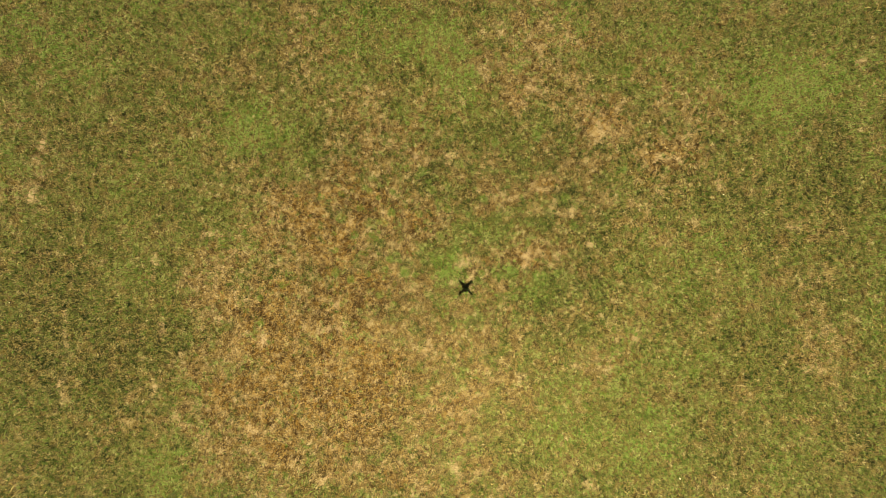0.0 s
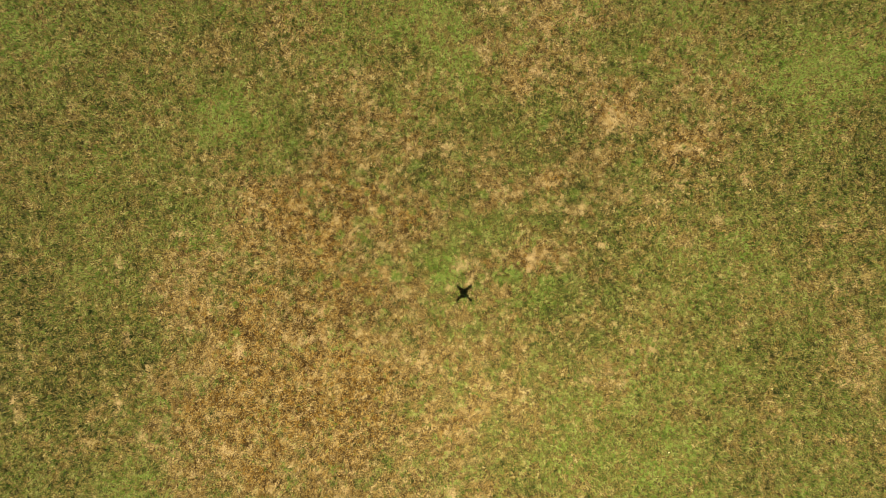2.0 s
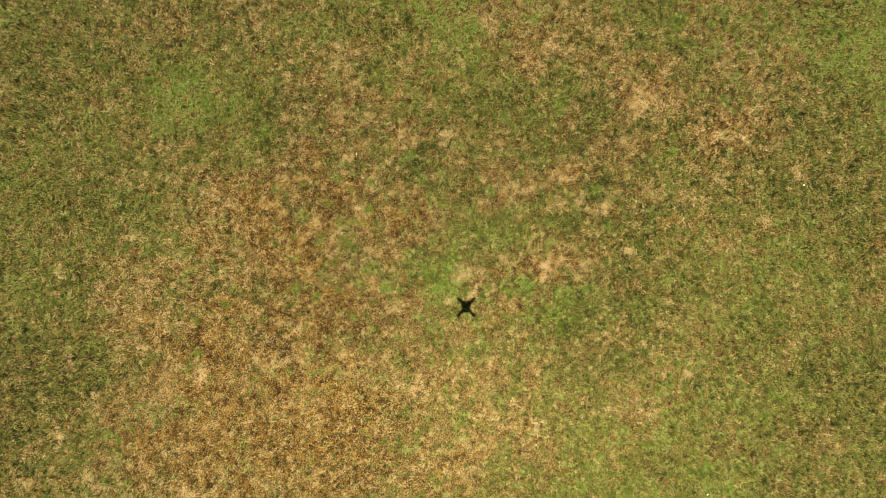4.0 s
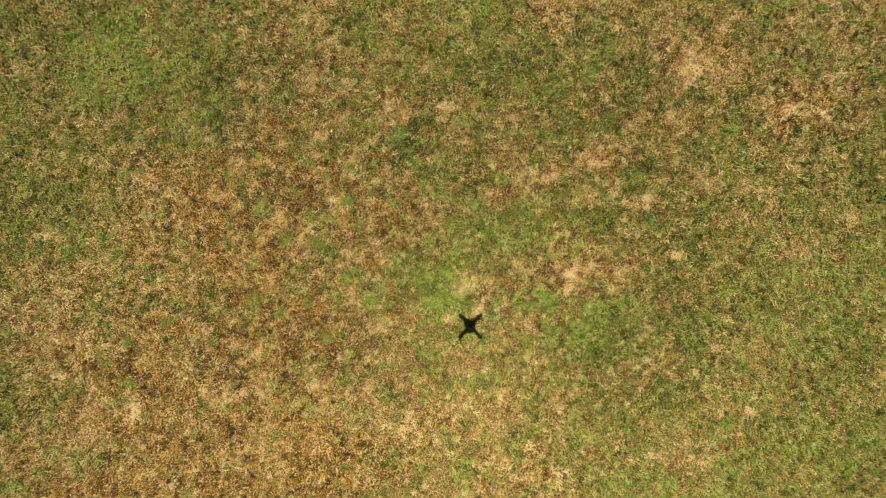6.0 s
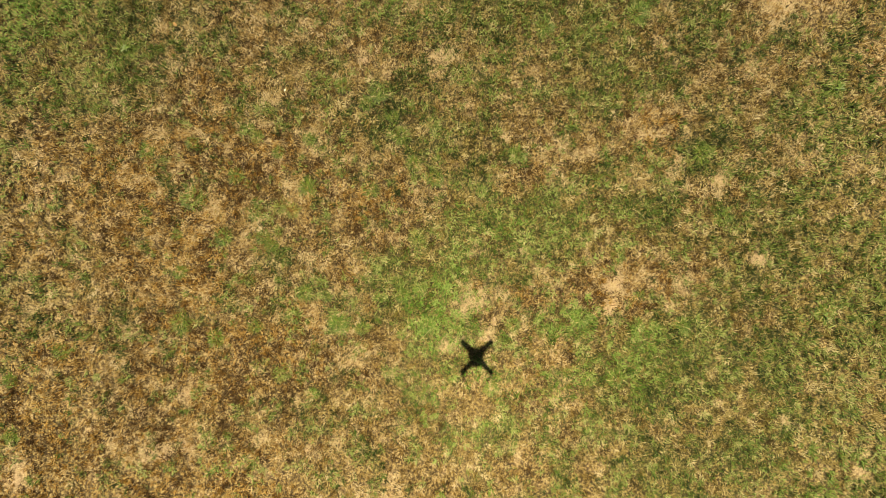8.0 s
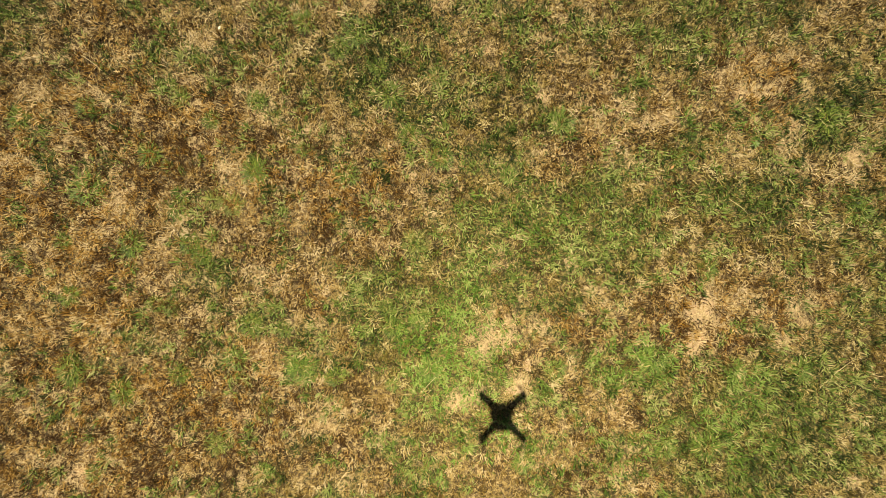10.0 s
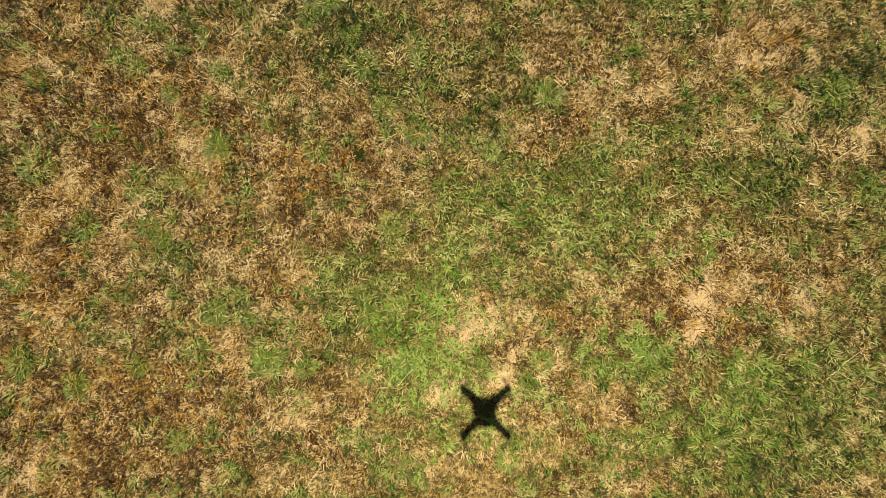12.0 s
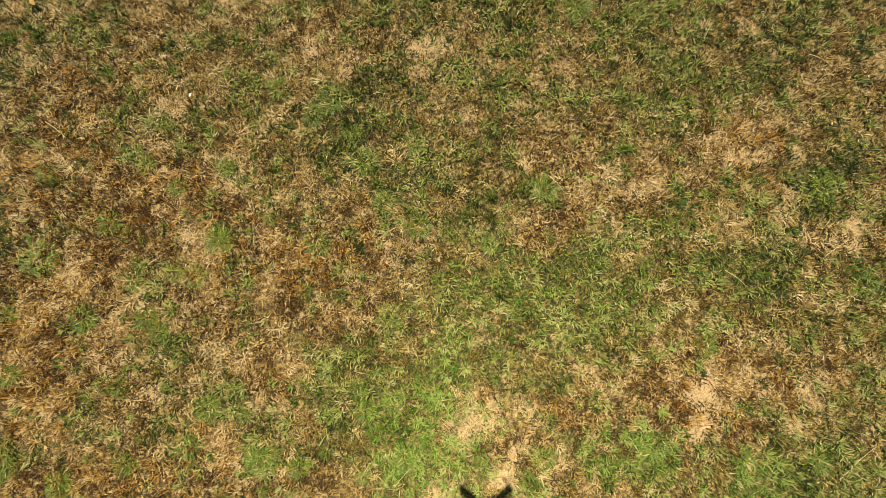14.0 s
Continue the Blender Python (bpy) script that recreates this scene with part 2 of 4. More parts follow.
LUSH_I = [
    (-3.23, 1.32, 0.13, 0.16, 0.15), (-2.92, 1.38, 0.11, 0.08, 0.13), (-3.11, 0.59, 0.16, 0.13, 0.08),
    (-2.61, 0.25, 0.16, 0.16, 0.1), (-3.17, 0.06, 0.16, 0.11, 0.08), (-2.41, -0.23, 0.21, 0.13, 0.08),
    (-3.1, -0.26, 0.16, 0.08, 0.1), (-2.89, -0.39, 0.16, 0.11, 0.1), (-2.17, -0.47, 0.08, 0.11, 0.1),
    (-1.64, -0.83, 0.16, 0.05, 0.08),
]
LUSH_ALL = LUSH + LUSH_B + LUSH_C + LUSH_D + LUSH_E + LUSH_F + LUSH_G + LUSH_H + LUSH_I
DRY = [
    (-4.68, -2.63, 1.42, 1.7, 0.25), (-3.07, -1.77, 1.89, 1.23, 0.18), (-2.12, -3.1, 1.42, 1.04, 0.14),
    (-4.68, -0.45, 1.04, 0.66, 0.09), (-3.27, 0.5, 1.42, 0.66, 0.14), (-2.71, 1.26, 1.04, 0.47, 0.14),
    (0.29, 3.53, 0.66, 0.76, 0.16), (1.24, 2.22, 0.57, 0.57, 0.2), (2.24, 1.67, 0.52, 0.283, 0.2),
    (3.03, 2.71, 0.66, 0.76, 0.11), (4.03, -0.78, 0.76, 0.47, 0.14), (5.47, -1.53, 0.85, 0.85, 0.11),
    (-8.25, 0.85, 0.57, 0.66, 0.14), (-7.31, 1.51, 0.57, 0.38, 0.09), (-6.09, 3.01, 0.57, 0.38, 0.09),
    (-3.84, 3.96, 0.57, 0.38, 0.11), (-0.26, 1.27, 1.04, 0.38, 0.07), (0.42, 0.05, 0.57, 0.236, 0.18),
]
DRY_B = [
    (-0.62, -0.62, 0.57, 0.38, 0.09), (5.39, 2.72, 0.38, 0.38, 0.09), (4.48, 0.36, 0.57, 0.236, 0.09),
    (-6.86, -2.74, 0.57, 0.283, 0.11), (-7.33, -3.6, 0.57, 0.283, 0.09), (-1.39, 1.92, 0.47, 0.38, 0.09),
    (-2.33, 2.11, 0.47, 0.283, 0.09), (-2.1, 0.04, 0.34, 0.292, 0.09), (-2.12, -0.28, 0.292, 0.239, 0.07),
    (-0.11, 1, 0.34, 0.239, 0.09), (-0.77, -0.14, 0.292, 0.239, 0.11), (-1.03, -0.28, 0.186, 0.239, 0.09),
    (-0.42, -0.22, 0.292, 0.239, 0.09), (-0.95, -0.71, 0.53, 0.186, 0.07), (-2.35, 0.76, 1.01, 0.69, 0.1),
    (-2.44, -0.57, 0.93, 0.42, 0.09), (-0.31, -0.17, 0.53, 0.4, 0.05), (-3.06, 1.2, 0.159, 0.133, 0.18),
]
DRY_C = [
    (-2.27, 1.25, 0.133, 0.106, 0.14), (-2.56, 0.86, 0.159, 0.106, 0.16), (-1.96, 0.7, 0.159, 0.133, 0.18),
    (-1.54, 0.76, 0.106, 0.133, 0.16), (-3.07, 0.49, 0.133, 0.106, 0.16), (-0.72, 0.73, 0.146, 0.106, 0.18),
    (-0.43, 0.89, 0.106, 0.08, 0.14), (0.34, 1, 0.133, 0.106, 0.18), (-0.19, 1.02, 0.212, 0.133, 0.11),
    (-2.12, 0.41, 0.212, 0.106, 0.11), (-3.02, -0.09, 0.133, 0.133, 0.16), (-1.75, -0.68, 0.212, 0.133, 0.14),
    (-2.44, -0.54, 0.32, 0.159, 0.14), (-2.84, -0.68, 0.265, 0.159, 0.11), (-0.45, -0.06, 0.212, 0.133, 0.14),
    (-0.18, -0.52, 0.186, 0.159, 0.16), (0.54, -0.07, 0.212, 0.106, 0.16), (0.17, -0.14, 0.159, 0.08, 0.11),
]
DRY_D = [
    (-1.51, -0.87, 0.32, 0.106, 0.11), (-1.59, 0.55, 0.186, 0.106, 0.09), (-3.4, -3.25, 2.43, 1.21, 0.38),
    (-4.15, -1.75, 1.77, 1.12, 0.34), (-2.84, -0.25, 1.49, 0.84, 0.26), (-2.09, -1.55, 1.49, 1.03, 0.3),
    (-0.77, -3.05, 1.03, 1.31, 0.22), (-4.89, -0.17, 0.75, 0.65, 0.22), (-2.57, 0.78, 1.49, 0.65, 0.26),
    (-3.41, 1.14, 0.75, 0.47, 0.19), (-2.57, 1.79, 0.65, 0.47, 0.22), (-5.17, -0.82, 0.56, 0.37, 0.22),
    (0.2, 3.66, 1.21, 0.65, 0.19), (-0.26, 3.01, 0.56, 0.47, 0.15), (0.3, 2.65, 0.56, 0.37, 0.26),
    (1.23, 2.38, 0.61, 0.47, 0.45), (2.36, 1.74, 0.61, 0.33, 0.38), (1.15, 1.63, 0.23, 0.23, 0.22),
]
DRY_E = [
    (2.34, 3.03, 0.84, 0.56, 0.08), (3.48, 1.19, 0.37, 0.28, 0.11), (0.97, 0.7, 0.37, 0.23, 0.22),
    (0.04, 0.05, 0.65, 0.33, 0.34), (-0.62, 0.88, 0.37, 0.28, 0.19), (0.31, 1.17, 0.28, 0.14, 0.26),
    (4.26, -0.49, 0.65, 0.47, 0.22), (5.59, -1.14, 0.56, 0.47, 0.08), (5.03, -1.42, 0.47, 0.28, 0.11),
    (4.62, 0.45, 0.65, 0.23, 0.22), (3.85, 1.75, 0.47, 0.37, 0.15), (5.5, 3.15, 0.37, 0.28, 0.19),
    (1.65, -1.72, 0.75, 0.37, 0.15), (3.36, -3.03, 0.65, 0.47, 0.11), (-3.6, 3.63, 0.56, 0.47, 0.22),
    (-5.35, 3.25, 0.56, 0.56, 0.15), (-6.91, 3.33, 0.37, 0.14, 0.26), (-5.26, 2.05, 0.37, 0.47, 0.19),
]
DRY_F = [
    (-4.33, 1.69, 0.28, 0.19, 0.15), (-8.22, 0.92, 0.33, 0.56, 0.26), (-8.07, 1.85, 0.19, 0.33, 0.3),
    (-7.11, 1.39, 0.75, 0.37, 0.15), (-4.15, 0.67, 0.56, 0.47, 0.19), (-2.67, 2.99, 0.65, 0.37, 0.11),
    (-1.56, 2.63, 0.37, 0.23, 0.15), (-1.74, 1.71, 0.37, 0.28, 0.15), (-6.76, -2.89, 0.75, 0.37, 0.08),
    (-7.14, -3.74, 0.56, 0.23, 0.19), (-7.78, -2.43, 0.19, 0.19, 0.15), (-7.68, -1.4, 0.11, 1.12, 0.11),
    (-0.68, -3.81, 0.56, 0.37, 0.22), (4.11, -2.65, 1.12, 0.65, 0.08), (2.62, -3.98, 0.84, 0.37, 0.08),
    (-0.41, -1.73, 0.65, 1.12, 0.19), (-2.09, -3.25, 1.31, 0.93, 0.15), (-3.41, 0.89, 0.55, 0.27, 0.14),
]
DRY_G = [
    (-4.32, 0.25, 0.27, 0.18, 0.16), (-4.41, 0.66, 0.27, 0.18, 0.09), (-1.83, 0.68, 0.46, 0.27, 0.14),
    (-2.37, 1.98, 0.37, 0.23, 0.11), (-1.83, 1.67, 0.23, 0.27, 0.11), (-1.29, 1.63, 0.23, 0.23, 0.11),
    (0.35, 1.15, 0.23, 0.18, 0.18), (0.76, 0.74, 0.27, 0.18, 0.14), (0.04, -0.03, 0.27, 0.18, 0.18),
    (1.09, 0.2, 0.11, 0.14, 0.18), (1.33, 2.15, 0.41, 0.27, 0.16), (0.98, 1.6, 0.18, 0.27, 0.11),
    (-3.5, -1.16, 0.55, 0.27, 0.14), (-2.73, -0.69, 0.46, 0.23, 0.11), (-0.56, 0.87, 0.27, 0.14, 0.09),
    (-0.87, -0.18, 0.23, 0.18, 0.11), (-3.08, 1.32, 0.11, 0.11, 0.17), (-2.79, 1.01, 0.4, 0.16, 0.15),
]
DRY_H = [
    (-2.53, 0.85, 0.16, 0.11, 0.17), (-2.11, 0.83, 0.16, 0.11, 0.17), (-1.85, 0.46, 0.24, 0.16, 0.15),
    (-1.61, 0.56, 0.16, 0.16, 0.15), (-3.16, 0.51, 0.16, 0.11, 0.15), (-2.09, 0.19, 0.21, 0.11, 0.15),
    (-1.85, 0.06, 0.13, 0.11, 0.15), (-3.01, -0.1, 0.16, 0.13, 0.15), (-2.46, -0.53, 0.35, 0.13, 0.15),
    (-2.06, -0.72, 0.27, 0.11, 0.15), (-2.86, -0.69, 0.43, 0.11, 0.15), (-2.14, -0.15, 0.16, 0.13, 0.1),
    (-0.52, 0.83, 0.21, 0.13, 0.2), (-0.04, 1.15, 0.35, 0.19, 0.07), (0.36, 1.01, 0.19, 0.16, 0.25),
    (0.41, 1.25, 0.16, 0.08, 0.15), (-0.52, -0.1, 0.21, 0.13, 0.15), (0.13, -0.1, 0.16, 0.16, 0.15),
]
DRY_I = [
    (0.5, -0.02, 0.24, 0.13, 0.2), (-0.35, -0.48, 0.29, 0.11, 0.17), (-0.67, -0.58, 0.21, 0.16, 0.1),
    (0.05, -0.42, 0.13, 0.11, 0.1), (-0.94, 0.01, 0.16, 0.16, 0.15), (-1, -0.24, 0.19, 0.16, 0.35),
    (-1.08, 0.01, 0.15, 0.19, 0.23), (-1.37, 1.33, 0.16, 0.11, 0.1), (-0.79, 1.33, 0.13, 0.13, 0.12),
    (0.6, 0.64, 0.13, 0.11, 0.1), (-0.01, -0.02, 0.16, 0.13, 0.2), (-0.68, 0, 0.24, 0.16, 0.2),
    (-1.69, 0.46, 0.16, 0.16, 0.17), (-1.08, -0.07, 0.24, 0.11, 0.25), (-0.94, 0.35, 0.19, 0.13, 0.17),
    (-0.68, 0.43, 0.16, 0.11, 0.1),
]
DRY_ALL = DRY + DRY_B + DRY_C + DRY_D + DRY_E + DRY_F + DRY_G + DRY_H + DRY_I
FRESH = [
    (-1.5, 3.51, 0.52, 0.47, 0.28), (-4.68, 2.04, 0.57, 0.42, 0.2), (4.63, 2.9, 1.23, 1.13, 0.17),
    (-7.76, 3.84, 1.42, 0.66, 0.2), (0.21, 2.17, 0.236, 0.236, 0.2), (-6.39, -3.6, 1.04, 0.47, 0.17),
    (1.68, -3.27, 2.83, 1.04, 0.08), (-6.9, -1.41, 1.32, 1.51, -0.17), (-1.82, 3.09, 0.264, 0.17, -0.28),
    (-5.99, 2.27, 0.264, 0.132, -0.22), (-6.47, 1.14, 1.04, 0.76, -0.08), (3.58, 3.46, 0.236, 0.57, -0.17),
    (-8.17, -1.04, 0.66, 1.32, -0.06), (-1.75, 1.07, 0.133, 0.106, -0.1), (-1.48, 1.05, 0.133, 0.106, -0.1),
    (-0.32, 0.26, 0.186, 0.159, -0.1), (0.09, -0.79, 0.239, 0.133, 0.08), (-0.18, -0.2, 0.159, 0.106, 0.08),
]
FRESH_B = [
    (0.85, 0.52, 0.106, 0.159, 0.12), (0.49, -0.55, 0.37, 0.265, 0.12), (-0.69, -0.3, 0.106, 0.106, 0.08),
    (-6.75, -1.39, 1.03, 1.03, -0.24), (-6.1, -0.64, 0.47, 0.56, -0.14), (-8.33, -1.03, 0.47, 1.4, -0.17),
    (-6.48, -3.55, 0.93, 0.47, 0.21), (-1.47, 3.46, 0.47, 0.56, 0.7), (-1.65, 3, 0.42, 0.23, -0.42),
    (-4.61, 2.24, 0.65, 0.42, 0.56), (-6.09, 2.32, 0.37, 0.19, -0.28), (-6.91, 3.6, 0.28, 0.19, -0.28),
    (-8.02, 3.6, 1.03, 0.56, 0.28), (-6.36, 3.88, 0.56, 0.28, -0.17), (-1.36, 0.04, 0.42, 0.42, 0.1),
    (-0.07, 2.27, 0.65, 0.33, -0.14), (0.21, 2.14, 0.23, 0.23, 0.28), (1.31, 3.12, 0.65, 0.33, 0.21),
]
FRESH_C = [
    (4.39, 2.86, 1.03, 0.47, 0.56), (3.92, 3.23, 0.47, 0.28, -0.21), (1.7, 1.64, 0.19, 0.33, -0.21),
    (0.24, -0.61, 0.56, 0.37, 0.14), (5.81, -2.83, 0.37, 0.65, -0.21), (5.07, -3.69, 0.75, 0.37, 0.14),
    (2.96, -1.72, 0.47, 0.56, 0.1), (4.66, 3.14, 1.4, 1.21, 0.17), (-7.47, 3.05, 1.49, 1.12, 0.14),
    (4.42, 1.01, 1.68, 1.49, -0.24), (4.94, -1.8, 1.49, 1.49, -0.17), (-7.41, -2.14, 1.49, 1.87, -0.24),
    (-8.04, -0, 0.93, 1.12, -0.17), (-4.27, -0.2, 0.41, 0.21, -0.35), (-4.49, 1.96, 0.41, 0.27, 0.63),
    (1.71, 1.48, 0.18, 0.37, 0.14), (-1.6, 1.22, 0.46, 0.23, -0.14), (-1.84, 1.35, 0.19, 0.11, -0.21),
]
FRESH_D = [
    (-1.63, 1.09, 0.29, 0.19, -0.21), (-1.42, 0.96, 0.11, 0.08, -0.21), (-2.21, 0.72, 0.12, 0.07, -0.21),
    (-2.45, 0.59, 0.11, 0.11, -0.07), (-0.95, 1.14, 0.21, 0.13, -0.14), (-1.05, 0.88, 0.16, 0.11, -0.1),
    (-0.68, 0.99, 0.16, 0.07, 0.07), (-0.33, 0.3, 0.27, 0.16, -0.07), (0.07, 0.59, 0.35, 0.16, 0.07),
    (0.39, 0.59, 0.16, 0.16, -0.17), (0.73, 0.96, 0.13, 0.21, -0.14), (0.24, 1.41, 0.19, 0.11, 0.14),
    (0.45, -0.61, 0.43, 0.24, 0.1), (0.2, 0.91, 0.16, 0.08, 0.14), (0.74, -0.1, 0.11, 0.13, -0.17),
    (-1.37, -0.21, 0.19, 0.13, 0.17),
]
FRESH_ALL = FRESH + FRESH_B + FRESH_C + FRESH_D
THIN = [
    (-8.06, 1.83, 0.076, 0.17), (-8.25, 0.99, 0.094, 0.236), (-6.19, -0.13, 0.057, 0.264),
    (-6.05, -1.22, 0.113, 0.076), (-6.19, -2.26, 0.076, 0.142), (-7.7, -1.41, 0.057, 0.47),
    (-7.75, -2.27, 0.057, 0.283), (-4.4, -1.4, 0.076, 0.076), (-5.72, -1.69, 0.057, 0.047),
    (-5.11, -1.07, 0.094, 0.057), (-4.54, -2.97, 0.17, 0.113), (-5.11, -3.3, 0.094, 0.066),
    (-3.4, -3.82, 0.142, 0.094), (-1.12, -3.57, 0.142, 0.236), (1.12, -3.85, 0.113, 0.113),
    (1.24, 2.22, 0.236, 0.142), (4.57, 0.55, 0.142, 0.076), (-5.43, 3.44, 0.142, 0.047),
    (-6.83, 2.91, 0.076, 0.038), (4.84, 1.87, 0.113, 0.047), (5.66, 3.29, 0.113, 0.113),
    (3.29, 1.2, 0.076, 0.094),
]
THIN_B = [
    (4.9, -1.87, 0.189, 0.057), (-2.62, 2.85, 0.094, 0.076), (0.11, 2.87, 0.094, 0.113),
    (-0.37, 3.8, 0.113, 0.113), (-4.38, -1.43, 0.064, 0.106), (-3.53, -1.24, 0.239, 0.138),
    (-3.11, -1.21, 0.117, 0.08), (-3.21, -0.81, 0.133, 0.053), (-1.8, 1.66, 0.08, 0.053),
    (-1.22, 1.69, 0.106, 0.08), (-2.22, 1.92, 0.106, 0.064), (1.32, 2.03, 0.186, 0.106),
    (2.44, 1.67, 0.212, 0.064), (1.13, 0.21, 0.08, 0.064), (0.81, 0.82, 0.08, 0.064),
    (1.31, -0.99, 0.064, 0.042), (1.91, -1.36, 0.133, 0.08), (0.9, -1.85, 0.064, 0.053),
    (-0.88, -0.37, 0.064, 0.042), (-4.65, -0.72, 0.042, 0.106), (-4.19, 0.67, 0.106, 0.053),
    (-5.28, 0.34, 0.106, 0.064),
]
THIN_C = [
    (-3.64, 1.33, 0.053, 0.042), (-0.11, 2.39, 0.053, 0.053), (1.06, 1.61, 0.08, 0.064),
    (1.77, 0.4, 0.064, 0.042), (-2.2, -1.26, 0.064, 0.042), (-2.58, -1.13, 0.064, 0.08),
]
THIN_ALL = THIN + THIN_B + THIN_C
BARE = [
    (-0.98, -0.06, 0.093, 0.066), (0.06, -0.02, 0.111, 0.119), (0.02, -0.17, 0.058, 0.066),
    (-0.62, 0.27, 0.032, 0.04), (-0.76, 1.1, 0.048, 0.037), (0.31, 1.12, 0.159, 0.032),
    (0.53, 0.94, 0.04, 0.066), (0.85, 0.8, 0.08, 0.066), (0.44, 0.73, 0.032, 0.053),
    (0.72, 0.67, 0.093, 0.024), (-0.37, 0.85, 0.037, 0.027), (-0.48, 0.94, 0.053, 0.027),
    (-0.9, -0.38, 0.074, 0.032), (-0.83, -0.26, 0.04, 0.053), (-0.77, -0.06, 0.053, 0.027),
    (-1.06, -0.12, 0.058, 0.133), (-1.62, 0.36, 0.08, 0.032), (-1.96, 0.93, 0.048, 0.032),
    (-2.09, 0.6, 0.04, 0.027), (-1.54, 1.19, 0.027, 0.032), (-2.91, 0.55, 0.048, 0.066),
    (-2.23, 0.2, 0.08, 0.053),
]
BARE_B = [
    (-1.99, 0.45, 0.032, 0.032), (-1.91, -0.06, 0.04, 0.04), (-1.41, 0.7, 0.048, 0.053),
    (-1.33, 1.18, 0.04, 0.027), (-2.48, 0.87, 0.027, 0.032), (-2.6, -0.06, 0.04, 0.08),
    (-2.1, -0.3, 0.04, 0.04), (-1.17, -0.46, 0.106, 0.066), (-1.81, -0.48, 0.066, 0.04),
    (-3.16, -0.81, 0.093, 0.066), (-2.29, -0.88, 0.04, 0.027), (-2.68, -0.76, 0.053, 0.032),
    (0.76, -0.28, 0.027, 0.021), (0.82, -0.85, 0.032, 0.032), (0.49, -0.15, 0.066, 0.032),
    (0.59, 0.04, 0.08, 0.058), (0.35, -0.01, 0.053, 0.04), (-0.16, 0.28, 0.027, 0.048),
    (-0.5, 0.12, 0.066, 0.027), (-1.01, 1.34, 0.053, 0.032), (-0.77, 1.38, 0.053, 0.027),
    (0.39, 1.29, 0.08, 0.032),
]
BARE_C = [
    (-3.0, 0.4, 0.048, 0.032),
]
BARE_ALL = BARE + BARE_B + BARE_C
TUFTS = [
    (-3.059, 0.624, 0.111, 1), (-2.74, 0.809, 0.074, 1), (-2.21, 0.725, 0.085, 0),
    (-2.507, 1.319, 0.04, 0), (-1.589, 1.256, 0.058, 0), (-1.785, 1.347, 0.066, 0),
    (-1.286, 1.204, 0.066, 0), (-2.431, 0.98, 0.048, 0), (-2.778, 0.908, 0.021, 0),
    (-2.207, 1.085, 0.058, 0), (-2.849, 1.083, 0.032, 2), (-1.748, 0.718, 0.08, 0),
    (-1.273, 0.797, 0.08, 0), (-2.587, 1.097, 0.066, 2), (-2.329, 0.559, 0.074, 2),
    (-2.606, 0.546, 0.08, 0), (-2.066, 0.52, 0.032, 0), (-1.802, 0.493, 0.04, 0),
    (-2.542, 0.361, 0.069, 0), (-2.476, 0.295, 0.058, 0), (-2.831, 0.361, 0.08, 1),
    (-3.173, 0.374, 0.053, 1),
]
TUFTS_B = [
    (-1.978, -0.276, 0.101, 1), (-2.309, -0.222, 0.074, 1), (-2.601, -0.302, 0.066, 0),
    (-2.228, -0.05, 0.074, 0), (-2.07, -0.076, 0.053, 0), (-2.637, 0.044, 0.058, 0),
    (-2.439, 0.044, 0.032, 0), (-2.893, -0.408, 0.074, 0), (-3.142, -0.288, 0.093, 0),
    (-1.806, -0.316, 0.066, 0), (-1.698, 0.123, 0.048, 1), (-1.327, -0.277, 0.08, 1),
    (-1.513, -0.357, 0.048, 1), (-2.152, -0.463, 0.048, 0), (-2.365, -0.65, 0.053, 0),
    (-2.181, -0.811, 0.066, 1), (-3.043, -0.809, 0.053, 0), (-3.15, 0.097, 0.066, 0),
    (-1.959, 0.849, 0.04, 0), (-0.665, 0.982, 0.08, 1), (0.304, 0.865, 0.027, 1),
    (-0.181, -0.225, 0.093, 1),
]
TUFTS_C = [
    (-0.688, -0.278, 0.066, 1), (0.221, -0.279, 0.08, 1), (0.57, -0.279, 0.08, 1),
    (-0.285, -0.627, 0.04, 0), (-0.929, 0.705, 0.053, 1), (-1.406, 0.361, 0.08, 2),
    (-0.124, -0.681, 0.066, 1), (-0.847, -0.76, 0.066, 1), (0.854, 0.521, 0.08, 1),
    (0.083, 0.229, 0.066, 0), (-1.431, 0.915, 0.064, 0), (-1.513, -0.063, 0.069, 0),
    (-1.38, -0.024, 0.064, 0), (-1.552, 0.043, 0.053, 0), (-3.402, 0.99, 0.074, 1),
    (-3.534, 1.735, 0.074, 0), (-2.637, 1.155, 0.053, 0), (-2.425, 0.988, 0.053, 0),
    (-2.212, 0.737, 0.069, 0), (-2.423, 0.576, 0.064, 2), (-2.897, -0.382, 0.074, 0),
    (-3.162, -0.278, 0.064, 2),
]
TUFTS_D = [
    (-4.036, -0.498, 0.074, 0), (-1.995, -0.269, 0.064, 0), (-2.418, -0.672, 0.064, 2),
    (-2.712, 0.055, 0.053, 0), (-4.407, -0.714, 0.064, 0), (-4.408, -1.14, 0.064, 0),
    (1.697, 1.483, 0.074, 1), (0.207, 2.022, 0.095, 1), (1.621, -0.187, 0.09, 1),
    (0.698, 0.999, 0.095, 0), (2.32, 2.146, 0.095, 0), (1.199, -0.484, 0.053, 0),
    (0.083, -0.679, 0.095, 1), (2.913, -1.948, 0.106, 1), (-1.688, 1.426, 0.085, 0),
    (-1.527, 1.112, 0.085, 0), (-1.952, 1.477, 0.074, 0), (-4.901, 1.712, 0.085, 1),
    (-4.243, 2.111, 0.095, 1), (-4.584, 2.291, 0.095, 1), (-0.478, 1.91, 0.085, 1),
    (-3.059, 1.046, 0.064, 0),
]
